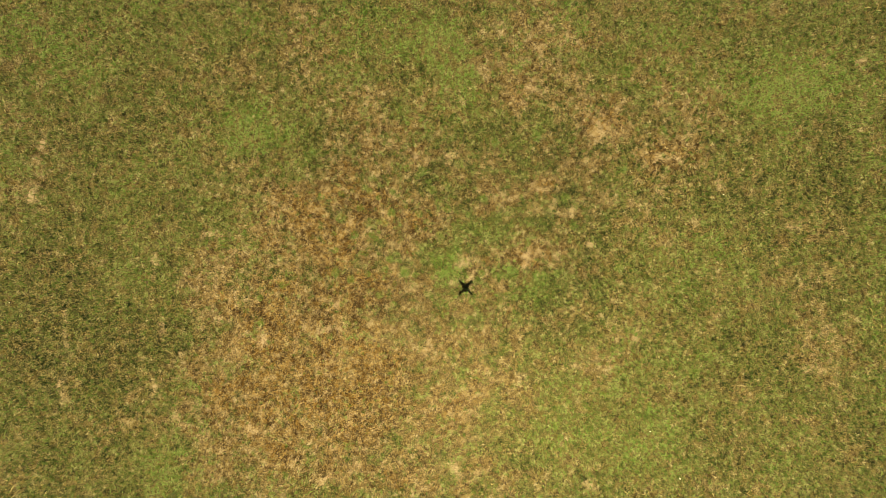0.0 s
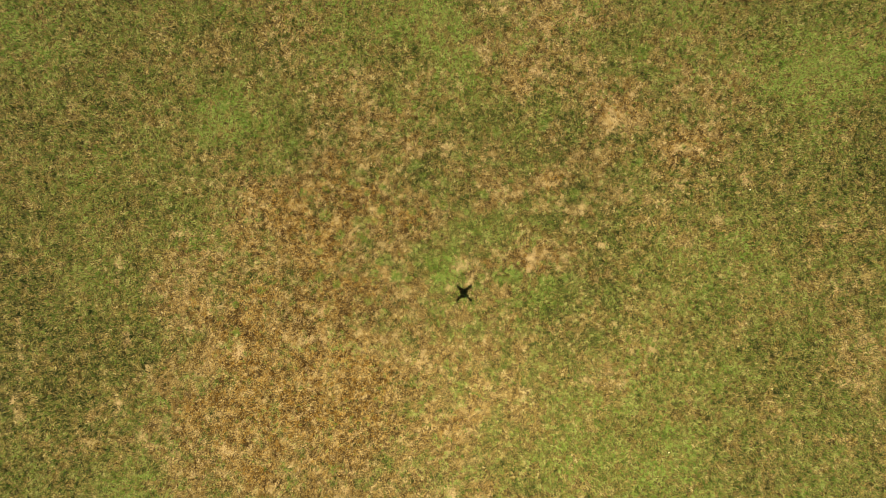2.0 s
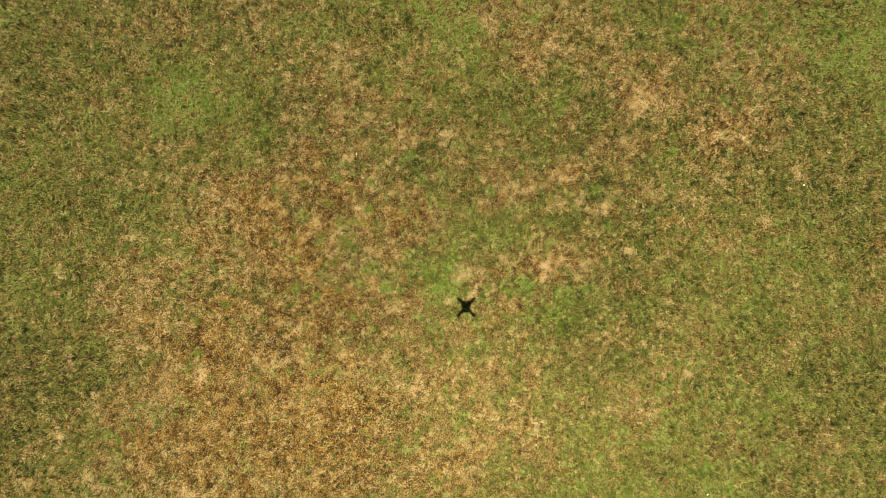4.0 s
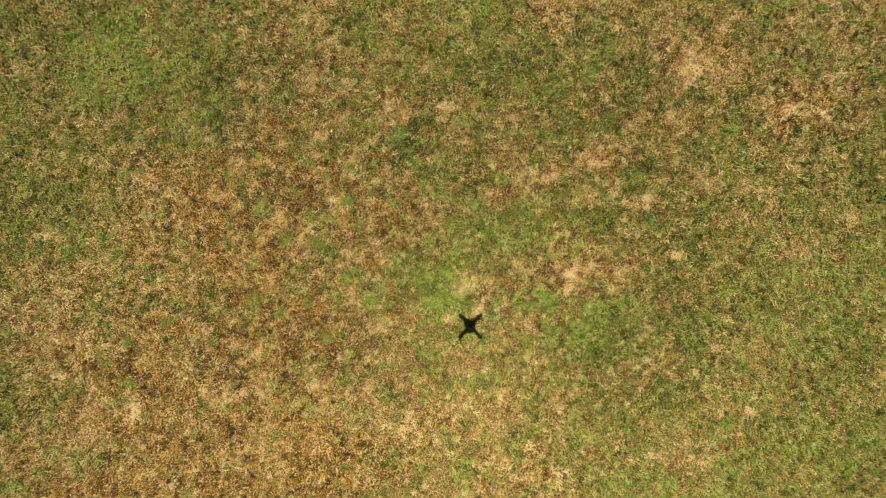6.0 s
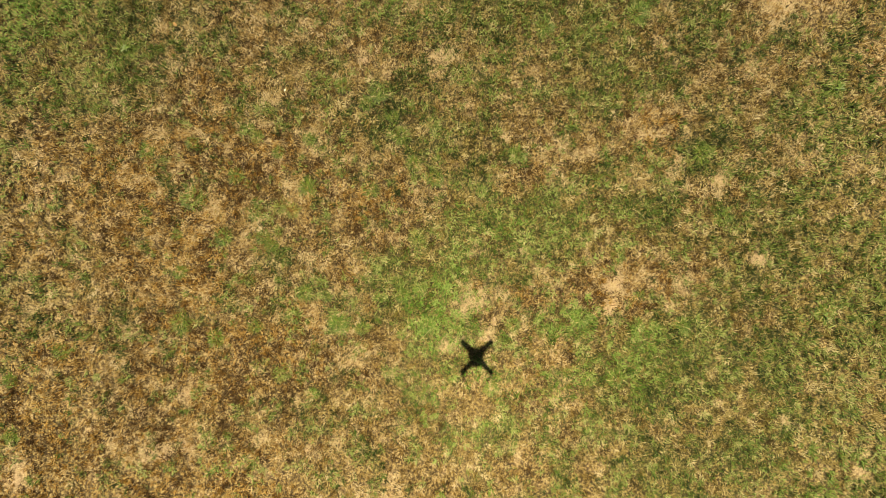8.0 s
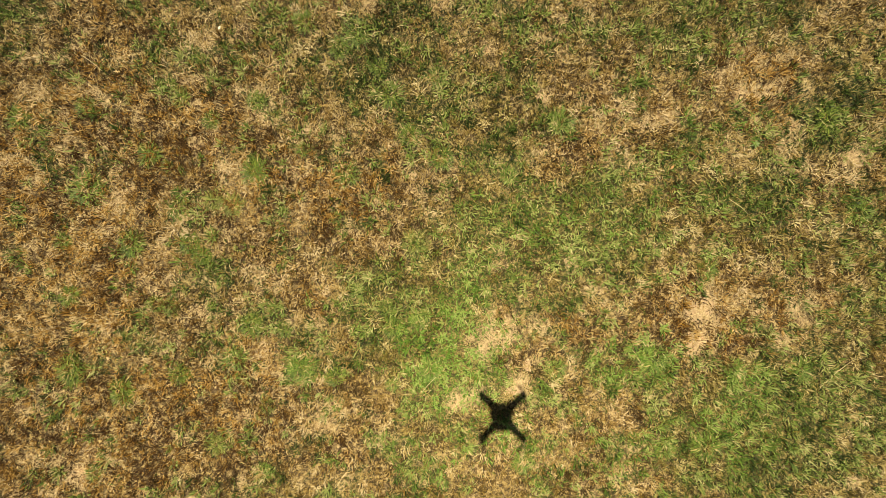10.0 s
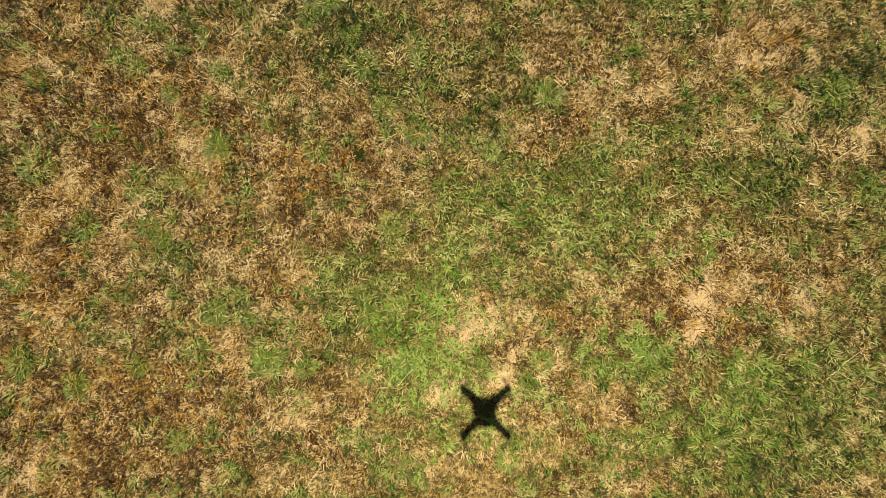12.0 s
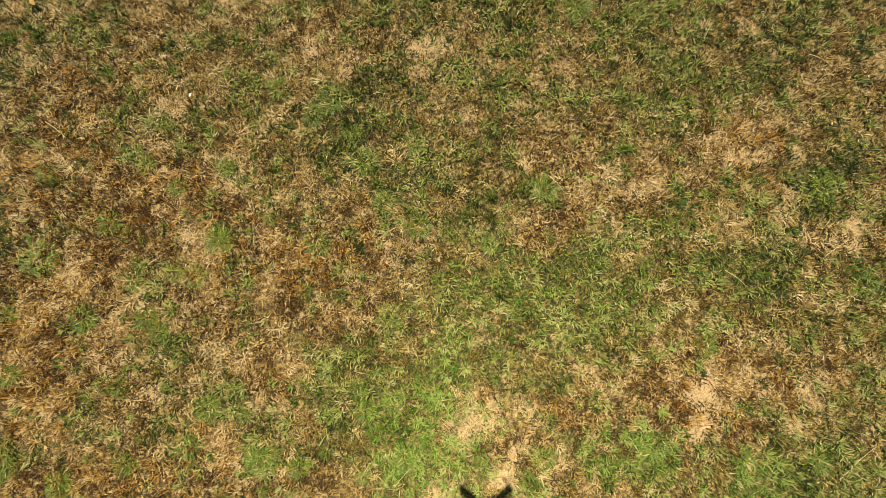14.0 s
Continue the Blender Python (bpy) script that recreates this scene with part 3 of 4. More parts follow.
TUFTS_ALL = TUFTS + TUFTS_B + TUFTS_C + TUFTS_D
SCABS = [
    (0.05, 0.03, 0.095, 0.069), (0.01, -0.14, 0.045, 0.069), (-0.62, 0.27, 0.027, 0.034),
    (-0.76, 1.1, 0.034, 0.024), (-0.37, 0.85, 0.027, 0.019), (-0.9, -0.39, 0.058, 0.021),
    (-0.83, -0.26, 0.029, 0.037), (0.85, 0.79, 0.058, 0.042), (-1.96, 0.93, 0.032, 0.021),
    (-1.54, 1.19, 0.019, 0.024), (-1.41, 0.7, 0.029, 0.034), (1.13, 0.21, 0.064, 0.053),
    (-3.11, -1.21, 0.074, 0.048), (-4.38, -1.45, 0.042, 0.069), (-1.8, 1.66, 0.048, 0.037),
    (-3.21, -0.81, 0.074, 0.027), (-8.06, 1.83, 0.057, 0.113), (-8.25, 0.99, 0.057, 0.132),
    (-6.19, -2.24, 0.047, 0.085), (-6.17, -0.1, 0.033, 0.132), (-3.31, -1.25, 0.104, 0.085),
    (1.17, -3.87, 0.066, 0.066),
]
SCABS_ALL = SCABS
WEEDS = [
    (0.304, 0.865, 0.028), (-3.534, 1.735, 0.048), (1.621, -0.187, 0.04), (1.697, 1.483, 0.048),
]
WEEDS_ALL = WEEDS
STALKS = [
    (-2.532, -0.01, 0.08, 0.02), (0.719, 0.694, 0.159, 0.5), (-0.612, 0.995, 0.106, -0.9),
    (0.214, 0.547, 0.119, -0.7), (-1.327, -0.344, 0.106, 0.8), (0.757, -0.253, 0.133, 0.6),
    (-1.755, -0.812, 0.119, 0.9), (-3.004, 1.253, 0.133, -0.7), (-2.78, 1.667, 0.053, 0.1),
    (0.685, 1.623, 0.107, -0.5), (0.159, 1.768, 0.107, 1.0), (1.167, 1.014, 0.079, 0.4),
]
STALKS_ALL = STALKS
PALE_LEAVES = [
    (-2.368, 1.418, 0.021, 1.2), (3.335, 1.062, 0.033, 0.4), (2.156, -2.932, 0.033, 0.3),
    (2.691, -3.744, 0.038, 2.0), (-8.59, -0.824, 0.028, 2.0),
]
PALE_LEAVES_ALL = PALE_LEAVES
RUST_LEAVES = [
    (-0.128, 0.738, 0.024, 0.7), (-1.022, 0.568, 0.021, 2.0), (-3.151, 1.886, 0.043, 2.4),
]
RUST_LEAVES_ALL = RUST_LEAVES

EDGE = (-9.5, 6.7, -4.7, 5.0)      # the stretch of lawn with real blades
CELL = 0.02
NEAR = (-1.15, 0.45, 2.55, 1.75)    # where the grass is finest


def value_noise(x, y, size, seed):
    """Smooth noise between 0 and 1 with lumps of that size."""
    table = np.random.default_rng(seed).random((256, 256))
    u, v = x / size + 1000.3, y / size + 1000.7
    i, j = np.floor(u).astype(int), np.floor(v).astype(int)
    a, b = u - i, v - j
    a, b = a * a * (3 - 2 * a), b * b * (3 - 2 * b)
    i, j, i1, j1 = i % 256, j % 256, (i + 1) % 256, (j + 1) % 256
    return (table[i, j] * (1 - a) + table[i1, j] * a) * (1 - b) + (table[i, j1] * (1 - a) + table[i1, j1] * a) * b


def fbm(x, y, size, seed):
    return sum(value_noise(x, y, size / 2 ** k, seed + k) / 2 ** k for k in range(3)) / 1.75


def smooth(lo, hi, v):
    s = np.clip((v - lo) / (hi - lo), 0, 1)
    return s * s * (3 - 2 * s)


def blob(x, y, cx, cy, rx, ry, seed):
    """A patch with a ragged edge: 1 inside, 0 outside."""
    r = max(rx, ry)
    bend = 0.5 * min(r, 0.6)
    d = np.hypot((x - cx + bend * (value_noise(x, y, 0.5 * r, seed + 300) - 0.5)) / rx, (y - cy + bend * (value_noise(x, y, 0.5 * r, seed + 400) - 0.5)) / ry)
    size = max(0.05, 0.45 * min(rx, ry))
    d = d * (1 + 1.5 * (fbm(x, y, size, seed) - 0.5))
    return 1 - smooth(0.25, 1.45, d)


def add_patches(field, gx, gy, rows, sign=1.0):
    for k, (cx, cy, rx, ry, s) in enumerate(rows):
        i0, i1 = np.searchsorted(gx, (cx - 2.7 * rx - 0.2, cx + 2.7 * rx + 0.2))
        j0, j1 = np.searchsorted(gy, (cy - 2.7 * ry - 0.2, cy + 2.7 * ry + 0.2))
        if i1 > i0 and j1 > j0:
            x, y = np.meshgrid(gx[i0:i1], gy[j0:j1], indexing="ij")
            field[i0:i1, j0:j1] += sign * s * blob(x, y, cx, cy, rx, ry, 50 + k)


GX, GY = np.arange(EDGE[0], EDGE[1], CELL), np.arange(EDGE[2], EDGE[3], CELL)
X, Y = np.meshgrid(GX, GY, indexing="ij")
GREEN = 0.545 + 0.09 * smooth(0.9, 1.6, np.maximum(np.abs(X - NEAR[0]) / 3.4, np.abs(Y - NEAR[1]) / 2.3)) + 0.22 * (fbm(X, Y, 1.6, 3) - 0.5) + 0.42 * (fbm(X, Y, 0.5, 8) - 0.5)
add_patches(GREEN, GX, GY, LUSH_ALL, 0.50)
add_patches(GREEN, GX, GY, DRY_ALL, -0.50)
GREEN = np.clip(GREEN, 0.18, 0.70)
BROWN = 0.74 + 0.4 * (fbm(X, Y, 0.7, 13) - 0.5) + 0.8 * (fbm(X, Y, 0.26, 17) - 0.5) + 0.62 * (value_noise(X, Y, 0.11, 14) - 0.5) + 0.65 * (value_noise(X, Y, 0.05, 15) - 0.5)
add_patches(BROWN, GX, GY, DRY_ALL, 0.95)
POOR = np.zeros_like(GREEN)
add_patches(POOR, GX, GY, [(*r, 0.50) for r in THIN_ALL] + [(*r, 0.60) for r in BARE_ALL])
POOR *= 0.35 + 1.2 * smooth(0.38, 0.62, fbm(X, Y, 0.07, 23))
POOR += 0.50 * smooth(0.60, 0.70, 0.42 * value_noise(X, Y, 0.065, 21) + 0.58 * value_noise(X, Y, 0.036, 22)) * (1 - smooth(0.38, 0.62, GREEN))
POOR = np.clip(POOR, 0, 1)
LOCAL = GREEN + 0.62 * (value_noise(X, Y, 0.14, 31) - 0.5) + 0.68 * (value_noise(X, Y, 0.05, 32) - 0.5)
FLECK = smooth(0.56, 0.63, fbm(X, Y, 0.15, 24)) * (1 - smooth(0.50, 0.74, GREEN))      # small islands of bleached straw
# Small light and dark spots that imitate shading among tussocks and gaps.
SHADE_MOTTLE = 0.9 * (value_noise(X, Y, 0.055, 25) - 0.5) + 1.3 * (value_noise(X, Y, 0.034, 27) - 0.5) + 0.6 * (value_noise(X, Y, 0.12, 26) - 0.5)
HUE = fbm(X, Y, 0.9, 41) + 0.35 * (value_noise(X, Y, 0.12, 44) - 0.5)
add_patches(HUE, GX, GY, FRESH_ALL)
LEAN = 2 * math.pi * (value_noise(X, Y, 0.5, 51) + 0.8 * value_noise(X, Y, 0.09, 52))


def relief(x, y):
    return 0.035 * (fbm(x, y, 1.3, 61) - 0.5) + 0.016 * (value_noise(x, y, 0.16, 64) - 0.5)


def sample(field, x, y):
    return field[np.clip(((x - EDGE[0]) / CELL).astype(int), 0, len(GX) - 1), np.clip(((y - EDGE[2]) / CELL).astype(int), 0, len(GY) - 1)]


# ---- the ground: one sheet out to the horizon ----
def axis(lo, hi, step, far=600.0):
    inner = np.arange(lo, hi + step / 2, step)
    out, d = [], step
    while not out or out[-1] < far:
        d *= 1.35
        out.append((out[-1] if out else 0.0) + d)
    out = np.array(out)
    return np.concatenate([(lo - out)[::-1], inner, inner[-1] + out])


def build_ground():
    xs, ys = axis(EDGE[0], EDGE[1], 0.055), axis(EDGE[2], EDGE[3], 0.055)
    x, y = [a.ravel() for a in np.meshgrid(xs, ys, indexing="ij")]
    nx, ny = len(xs), len(ys)
    i, j = [a.ravel() for a in np.meshgrid(np.arange(nx - 1), np.arange(ny - 1), indexing="ij")]
    k = i * ny + j
    quads = np.stack([k, k + ny, k + ny + 1, k + 1], 1)
    me = bpy.data.meshes.new("ground")
    me.vertices.add(nx * ny)
    me.vertices.foreach_set("co", np.stack([x, y, relief(x, y)], 1).ravel())
    me.loops.add(quads.size)
    me.loops.foreach_set("vertex_index", quads.ravel())
    me.polygons.add(len(quads))
    me.polygons.foreach_set("loop_start", np.arange(len(quads)) * 4)
    me.polygons.foreach_set("use_smooth", np.ones(len(quads), bool))
    me.update(calc_edges=True)
    inside = (x > EDGE[0]) & (x < EDGE[1]) & (y > EDGE[2]) & (y < EDGE[3])
    g = np.where(inside, sample(LOCAL, x, y), 0.42 + 0.5 * fbm(x, y, 2.0, 3))
    cover = np.stack([smooth(0.3, 0.75, g), np.where(inside, smooth(0.0, 0.6, np.minimum(np.minimum(x - EDGE[0], EDGE[1] - x), np.minimum(y - EDGE[2], EDGE[3] - y)) - 0.5 * fbm(x, y, 0.5, 71)), 0), np.where(inside, sample(POOR, x, y), 0.1), np.ones_like(x)], 1)
    me.attributes.new("cover", "FLOAT_COLOR", "POINT").data.foreach_set("color", cover.astype(np.float32).ravel())
    me.materials.append(SOIL)
    return tagged(new("ground", me), "dry pale soil felted with dead grass, darkened for shade between blades", "ground", kind="structure")


# ---- blades ----
def blade_mesh(name, x, y, z, turn, tilt, droop, length, width, tint, mat):
    """Bent pointed blades, each rising from x, y, z towards turn, leaning by tilt and then by droop."""
    n = len(x)
    dx, dy = np.cos(turn), np.sin(turn)
    a = 0.55 * length
    c = length - a
    root = np.stack([x, y, z], 1)
    mid = root + np.stack([dx * np.sin(tilt) * a, dy * np.sin(tilt) * a, np.cos(tilt) * a], 1)
    tip = mid + np.stack([dx * np.sin(droop) * c, dy * np.sin(droop) * c, np.cos(droop) * c], 1)
    side = np.stack([-dy * width / 2, dx * width / 2, np.zeros(n)], 1)
    co = np.stack([root, mid - side, mid + side, tip], 1)
    k = (np.arange(n) * 4)[:, None]
    tris = np.concatenate([k, k + 1, k + 2, k + 1, k + 3, k + 2], 1)
    me = bpy.data.meshes.new(name)
    me.vertices.add(4 * n)
    me.vertices.foreach_set("co", co.astype(np.float32).ravel())
    me.loops.add(6 * n)
    me.loops.foreach_set("vertex_index", tris.astype(np.int32).ravel())
    me.polygons.add(2 * n)
    me.polygons.foreach_set("loop_start", np.arange(2 * n, dtype=np.int32) * 3)
    me.update(calc_edges=True)
    rgba = np.repeat(np.concatenate([tint, np.ones((n, 1))], 1), 4, 0).astype(np.float32)
    me.attributes.new("tint", "FLOAT_COLOR", "POINT").data.foreach_set("color", rgba.ravel())
    me.materials.append(mat)
    return me


def blend(a, b, t):
    return np.array(a)[None] * (1 - t[:, None]) + np.array(b)[None] * t[:, None]


TUSSOCKS = 540      # little tussocks of blades to the square metre
STUBBLE = 2700      # short blades between them


def inside_edge(x, y):
    """True where the sward grows: its outer rim is ragged."""
    return np.minimum(np.minimum(x - EDGE[0], EDGE[1] - x), np.minimum(y - EDGE[2], EDGE[3] - y)) > 1.3 * (fbm(x, y, 0.5, 71) - 0.25)


def fineness(x, y):
    """1 where the grass is finest, less in a ring round that, 0 further off."""
    q = np.maximum(np.abs(x - NEAR[0]) / NEAR[2], np.abs(y - NEAR[1]) / NEAR[3])
    return 1 - 0.55 * smooth(0.85, 1.25, q) - 0.45 * smooth(1.5, 2.0, q)


def strewn(rng, per_metre):
    """Spots about evenly apart, each shifted at random."""
    step = per_metre ** -0.5
    x, y = np.meshgrid(np.arange(EDGE[0], EDGE[1], step), np.arange(EDGE[2], EDGE[3], step))
    x, y = x.ravel(), y.ravel()
    x, y = x + step * rng.uniform(-0.6, 0.6, len(x)), y + step * rng.uniform(-0.6, 0.6, len(y))
    keep = inside_edge(x, y)
    return x[keep], y[keep]


def is_green(rng, x, y):
    return rng.random(len(x)) < 1 / (1 + np.exp(-9 * (sample(LOCAL, x, y) - 0.5)))


def shade_of(v, stops):
    """Colours along four stops, from dark as in a shaded gap to pale."""
    return np.stack([np.interp(v, (0.0, 0.35, 0.65, 1.0), [c[k] for c in stops]) for k in range(3)], 1)


def green_tint(v, hue):
    """Olive green, and a livelier green where the grass is fresh."""
    v = v + 0.62 * (hue - 0.46)
    # Darkest stops stand in for gap shade, palest for sheen on the blades.
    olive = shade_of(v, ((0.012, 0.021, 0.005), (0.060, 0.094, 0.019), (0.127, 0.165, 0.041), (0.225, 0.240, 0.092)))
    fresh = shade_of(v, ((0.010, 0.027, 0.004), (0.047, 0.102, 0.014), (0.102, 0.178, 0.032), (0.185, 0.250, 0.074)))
    w = smooth(0.52, 0.95, hue)[:, None]
    return olive * (1 - w) + fresh * w


def dead_tint(v, x, y):
    """Rusty where the lawn has died altogether, brown to bleached straw elsewhere, olive straw where it is only fading."""
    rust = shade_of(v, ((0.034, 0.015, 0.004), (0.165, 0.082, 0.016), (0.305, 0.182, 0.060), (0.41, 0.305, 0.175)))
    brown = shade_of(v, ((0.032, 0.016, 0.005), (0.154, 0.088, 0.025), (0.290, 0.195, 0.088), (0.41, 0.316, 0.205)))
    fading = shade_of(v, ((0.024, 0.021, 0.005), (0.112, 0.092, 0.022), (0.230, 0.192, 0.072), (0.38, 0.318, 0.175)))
    g = sample(GREEN, x, y)
    dying, w = smooth(0.18, 0.36, g)[:, None], 0.85 * smooth(0.30, 0.72, g)[:, None]
    return (rust * (1 - dying) + brown * dying) * (1 - w) + fading * w


def build_grass():
    rng = np.random.default_rng(7)
    x, y = strewn(rng, TUSSOCKS)
    keep = rng.random(len(x)) > np.maximum(0.86 * sample(POOR, x, y), 0.45 * sample(FLECK, x, y))
    x, y = x[keep], y[keep]
    n = len(x)
    green, fine = is_green(rng, x, y), fineness(x, y)
    tussock_tone = rng.uniform(-1.6, 1.6, n)
    wide = rng.uniform(0.012, 0.020, n)
    tall = rng.uniform(0.8, 1.6, n) * (1 - 0.22 * fine)
    for alive in (True, False):
        mine = np.flatnonzero(green == alive)
        many = rng.poisson((8.6 + 10.0 * fine[mine]) * (wide[mine] / 0.016))
        k = np.repeat(mine, many)
        n = len(k)
        a = rng.uniform(0, 2 * math.pi, n)
        out = np.sqrt(rng.random(n)) * wide[k]
        px, py = x[k] + out * np.cos(a), y[k] + out * np.sin(a)
        turn = np.where(rng.random(n) < 0.4, sample(LEAN, px, py) + rng.normal(0, 0.6, n), a + rng.normal(0, 1.0, n))
        # Tone per tussock and spot, spread wide to paint in shading between them.
        v = 0.235 * tussock_tone[k] + 0.50 * sample(SHADE_MOTTLE, px, py) + (0.06 + 0.10 * fine[k]) * rng.normal(0, 1, n)
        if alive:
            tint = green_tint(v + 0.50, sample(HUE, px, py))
            faded = rng.random(n) < 0.20
            tint = np.where(faded[:, None], dead_tint(v + 0.58, px, py), tint)
            length, width = rng.uniform(0.026, 0.058, n), rng.uniform(0.0042, 0.0070, n) * np.where(faded, 0.7, 1.0)
            tilt = rng.uniform(0.03, 0.8, n)
            droop = np.minimum(tilt + rng.uniform(0.3, 0.95, n), 1.55)
        else:
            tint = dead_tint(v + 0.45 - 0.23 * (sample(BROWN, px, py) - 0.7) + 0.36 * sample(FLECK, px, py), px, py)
            length, width = rng.uniform(0.024, 0.052, n), rng.uniform(0.0034, 0.0058, n)
            tilt = rng.uniform(0.05, 0.9, n)
            droop = np.minimum(tilt + rng.uniform(0.3, 0.9, n), 1.58)
        name = "green_grass" if alive else "dead_grass"
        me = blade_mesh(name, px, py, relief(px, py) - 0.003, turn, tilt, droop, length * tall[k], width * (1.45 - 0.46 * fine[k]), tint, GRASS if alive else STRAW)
        tagged(new(name, me), "short olive-green lawn grass growing in dry soil" if alive else "withered straw-brown grass lying over dry soil",
               "grass" if alive else "dead grass", kind="stuff")


def build_stubble():
    """Short bent blades and old thatch that fill the gaps between the tussocks, tinted dark as gap shade."""
    rng = np.random.default_rng(8)
    x, y = strewn(rng, STUBBLE)
    k = 120000
    nx, ny = rng.uniform(NEAR[0] - NEAR[2], NEAR[0] + NEAR[2], k), rng.uniform(NEAR[1] - NEAR[3], NEAR[1] + NEAR[3], k)
    x, y = np.concatenate([x, nx]), np.concatenate([y, ny])
    keep = rng.random(len(x)) > 0.80 * sample(POOR, x, y)
    x, y = x[keep], y[keep]
    n = len(x)
    green, fine, v = is_green(rng, x, y), fineness(x, y), rng.normal(0, 0.16, n)
    # Low tone values paint the shade of the gaps into the blade colour.
    tint = np.where(green[:, None], green_tint(v + 0.05 + 0.03 * fine, sample(HUE, x, y)), dead_tint(v + 0.08 + 0.02 * fine - 0.28 * (sample(BROWN, x, y) - 0.7) + 0.44 * sample(FLECK, x, y), x, y))
    tilt = rng.uniform(0.2, 1.25, n)
    me = blade_mesh("grass_stubble", x, y, relief(x, y) - 0.003, rng.uniform(0, 6.28, n), tilt, np.minimum(tilt + 0.4, 1.6),
                    rng.uniform(0.014, 0.034, n) * (1 + 0.25 * fine), rng.uniform(0.0032, 0.0060, n) * (1.4 - 0.5 * fine), tint, STRAW)
    tagged(new("grass_stubble", me), "short stubble and brown thatch between the tussocks, darkened as shaded gaps", "grass stubble", kind="stuff")


def build_far_grass():
    """The lawn goes on beyond the fine blades: coarser and sparser with distance."""
    rng = np.random.default_rng(11)
    n = 56000
    x, y = rng.uniform(-1, 1, n), rng.uniform(-1, 1, n)
    far = 1 + 2.2 * rng.random(n) ** 2.1
    big = np.maximum(np.abs(x), np.abs(y))
    x, y = x / big * far, y / big * far
    mid = ((EDGE[0] + EDGE[1]) / 2, (EDGE[2] + EDGE[3]) / 2)
    half = ((EDGE[1] - EDGE[0]) / 2 - 0.3, (EDGE[3] - EDGE[2]) / 2 - 0.3)
    x, y = mid[0] + x * (half[0] + rng.normal(0, 0.3, n)), mid[1] + y * (half[1] + rng.normal(0, 0.3, n))
    s = 3.4 * far ** 0.8
    alive = fbm(x, y, 1.5, 81) + 0.25 * (rng.random(n) - 0.5) > 0.42
    r = rng.random(n)
    tint = np.where(alive[:, None], blend((0.058, 0.098, 0.022), (0.160, 0.222, 0.056), r), blend((0.385, 0.303, 0.142), (0.166, 0.106, 0.027), r))
    tilt = rng.uniform(0.1, 1.0, n)
    me = blade_mesh("far_grass", x, y, relief(x, y) - 0.003, rng.uniform(0, 6.28, n), tilt, np.minimum(tilt + 0.6, 1.6),
                    rng.uniform(0.05, 0.08, n) * s ** 0.4, rng.uniform(0.004, 0.006, n) * s, tint, GRASS)
    tagged(new("far_grass", me), "patchy green and straw-brown lawn grass further off", "grass", kind="stuff")


def build_litter():
    """Loose bleached straws lying flat on the thin and bare places."""
    rng = np.random.default_rng(9)
    n = 560000
    x, y = rng.uniform(EDGE[0], EDGE[1], n), rng.uniform(EDGE[2], EDGE[3], n)
    k = 240000
    x[:k], y[:k] = rng.uniform(NEAR[0] - NEAR[2], NEAR[0] + NEAR[2], k), rng.uniform(NEAR[1] - NEAR[3], NEAR[1] + NEAR[3], k)
    want = 0.05 + 0.9 * sample(POOR, x, y) + 0.10 * (1 - smooth(0.3, 0.6, sample(LOCAL, x, y)))
    keep = rng.random(n) < want
    x, y = x[keep], y[keep]
    n = len(x)
    q = np.maximum(np.abs(x - NEAR[0]) / NEAR[2], np.abs(y - NEAR[1]) / NEAR[3])
    s = (1 + 0.8 * np.clip(q - 1, 0, 2.0)) ** 0.75
    turn = sample(LEAN, x, y) + rng.normal(0, 1.2, n)
    tint = blend((0.50, 0.388, 0.240), (0.33, 0.24, 0.12), rng.random(n)) * (rng.uniform(0.8, 1.15, n) * (0.5 + 0.5 * np.minimum(1, 2.5 * sample(POOR, x, y))))[:, None]
    me = blade_mesh("straw_litter", x, y, relief(x, y) + rng.uniform(0.001, 0.012, n), turn, rng.uniform(1.2, 1.6, n), rng.uniform(1.4, 1.75, n),
                    rng.uniform(0.018, 0.05, n) * s ** 0.5, rng.uniform(0.0013, 0.0027, n) * s, tint, STRAW)
    tagged(new("straw_litter", me), "bleached loose straw scattered flat on bare soil", "straw", kind="stuff")


def tuft_mesh(name, seed, colours, count=300):
    """A clump of coarse grass: blades fanning out from the middle, radius about one."""
    rng = np.random.default_rng(seed)
    r = 0.50 * np.sqrt(rng.random(count))
    a = rng.uniform(0, 2 * math.pi, count)
    x, y = r * np.cos(a), r * np.sin(a)
    turn = a + rng.normal(0, 0.95, count)
    tilt = np.clip(0.55 + 1.6 * r + rng.normal(0, 0.2, count), 0.1, 1.2)
    droop = np.clip(tilt + rng.uniform(0.4, 0.9, count), 0.5, 1.6)
    tint = blend(colours[0], colours[1], rng.random(count)) * rng.uniform(0.75, 1.35, count)[:, None]
    dead = rng.random(count) < 0.08
    tint[dead] = (0.36, 0.29, 0.14)
    return blade_mesh(name, x, y, np.full(count, -0.03), turn, tilt, droop, rng.uniform(0.35, 0.85, count), rng.uniform(0.032, 0.056, count), tint, GRASS)


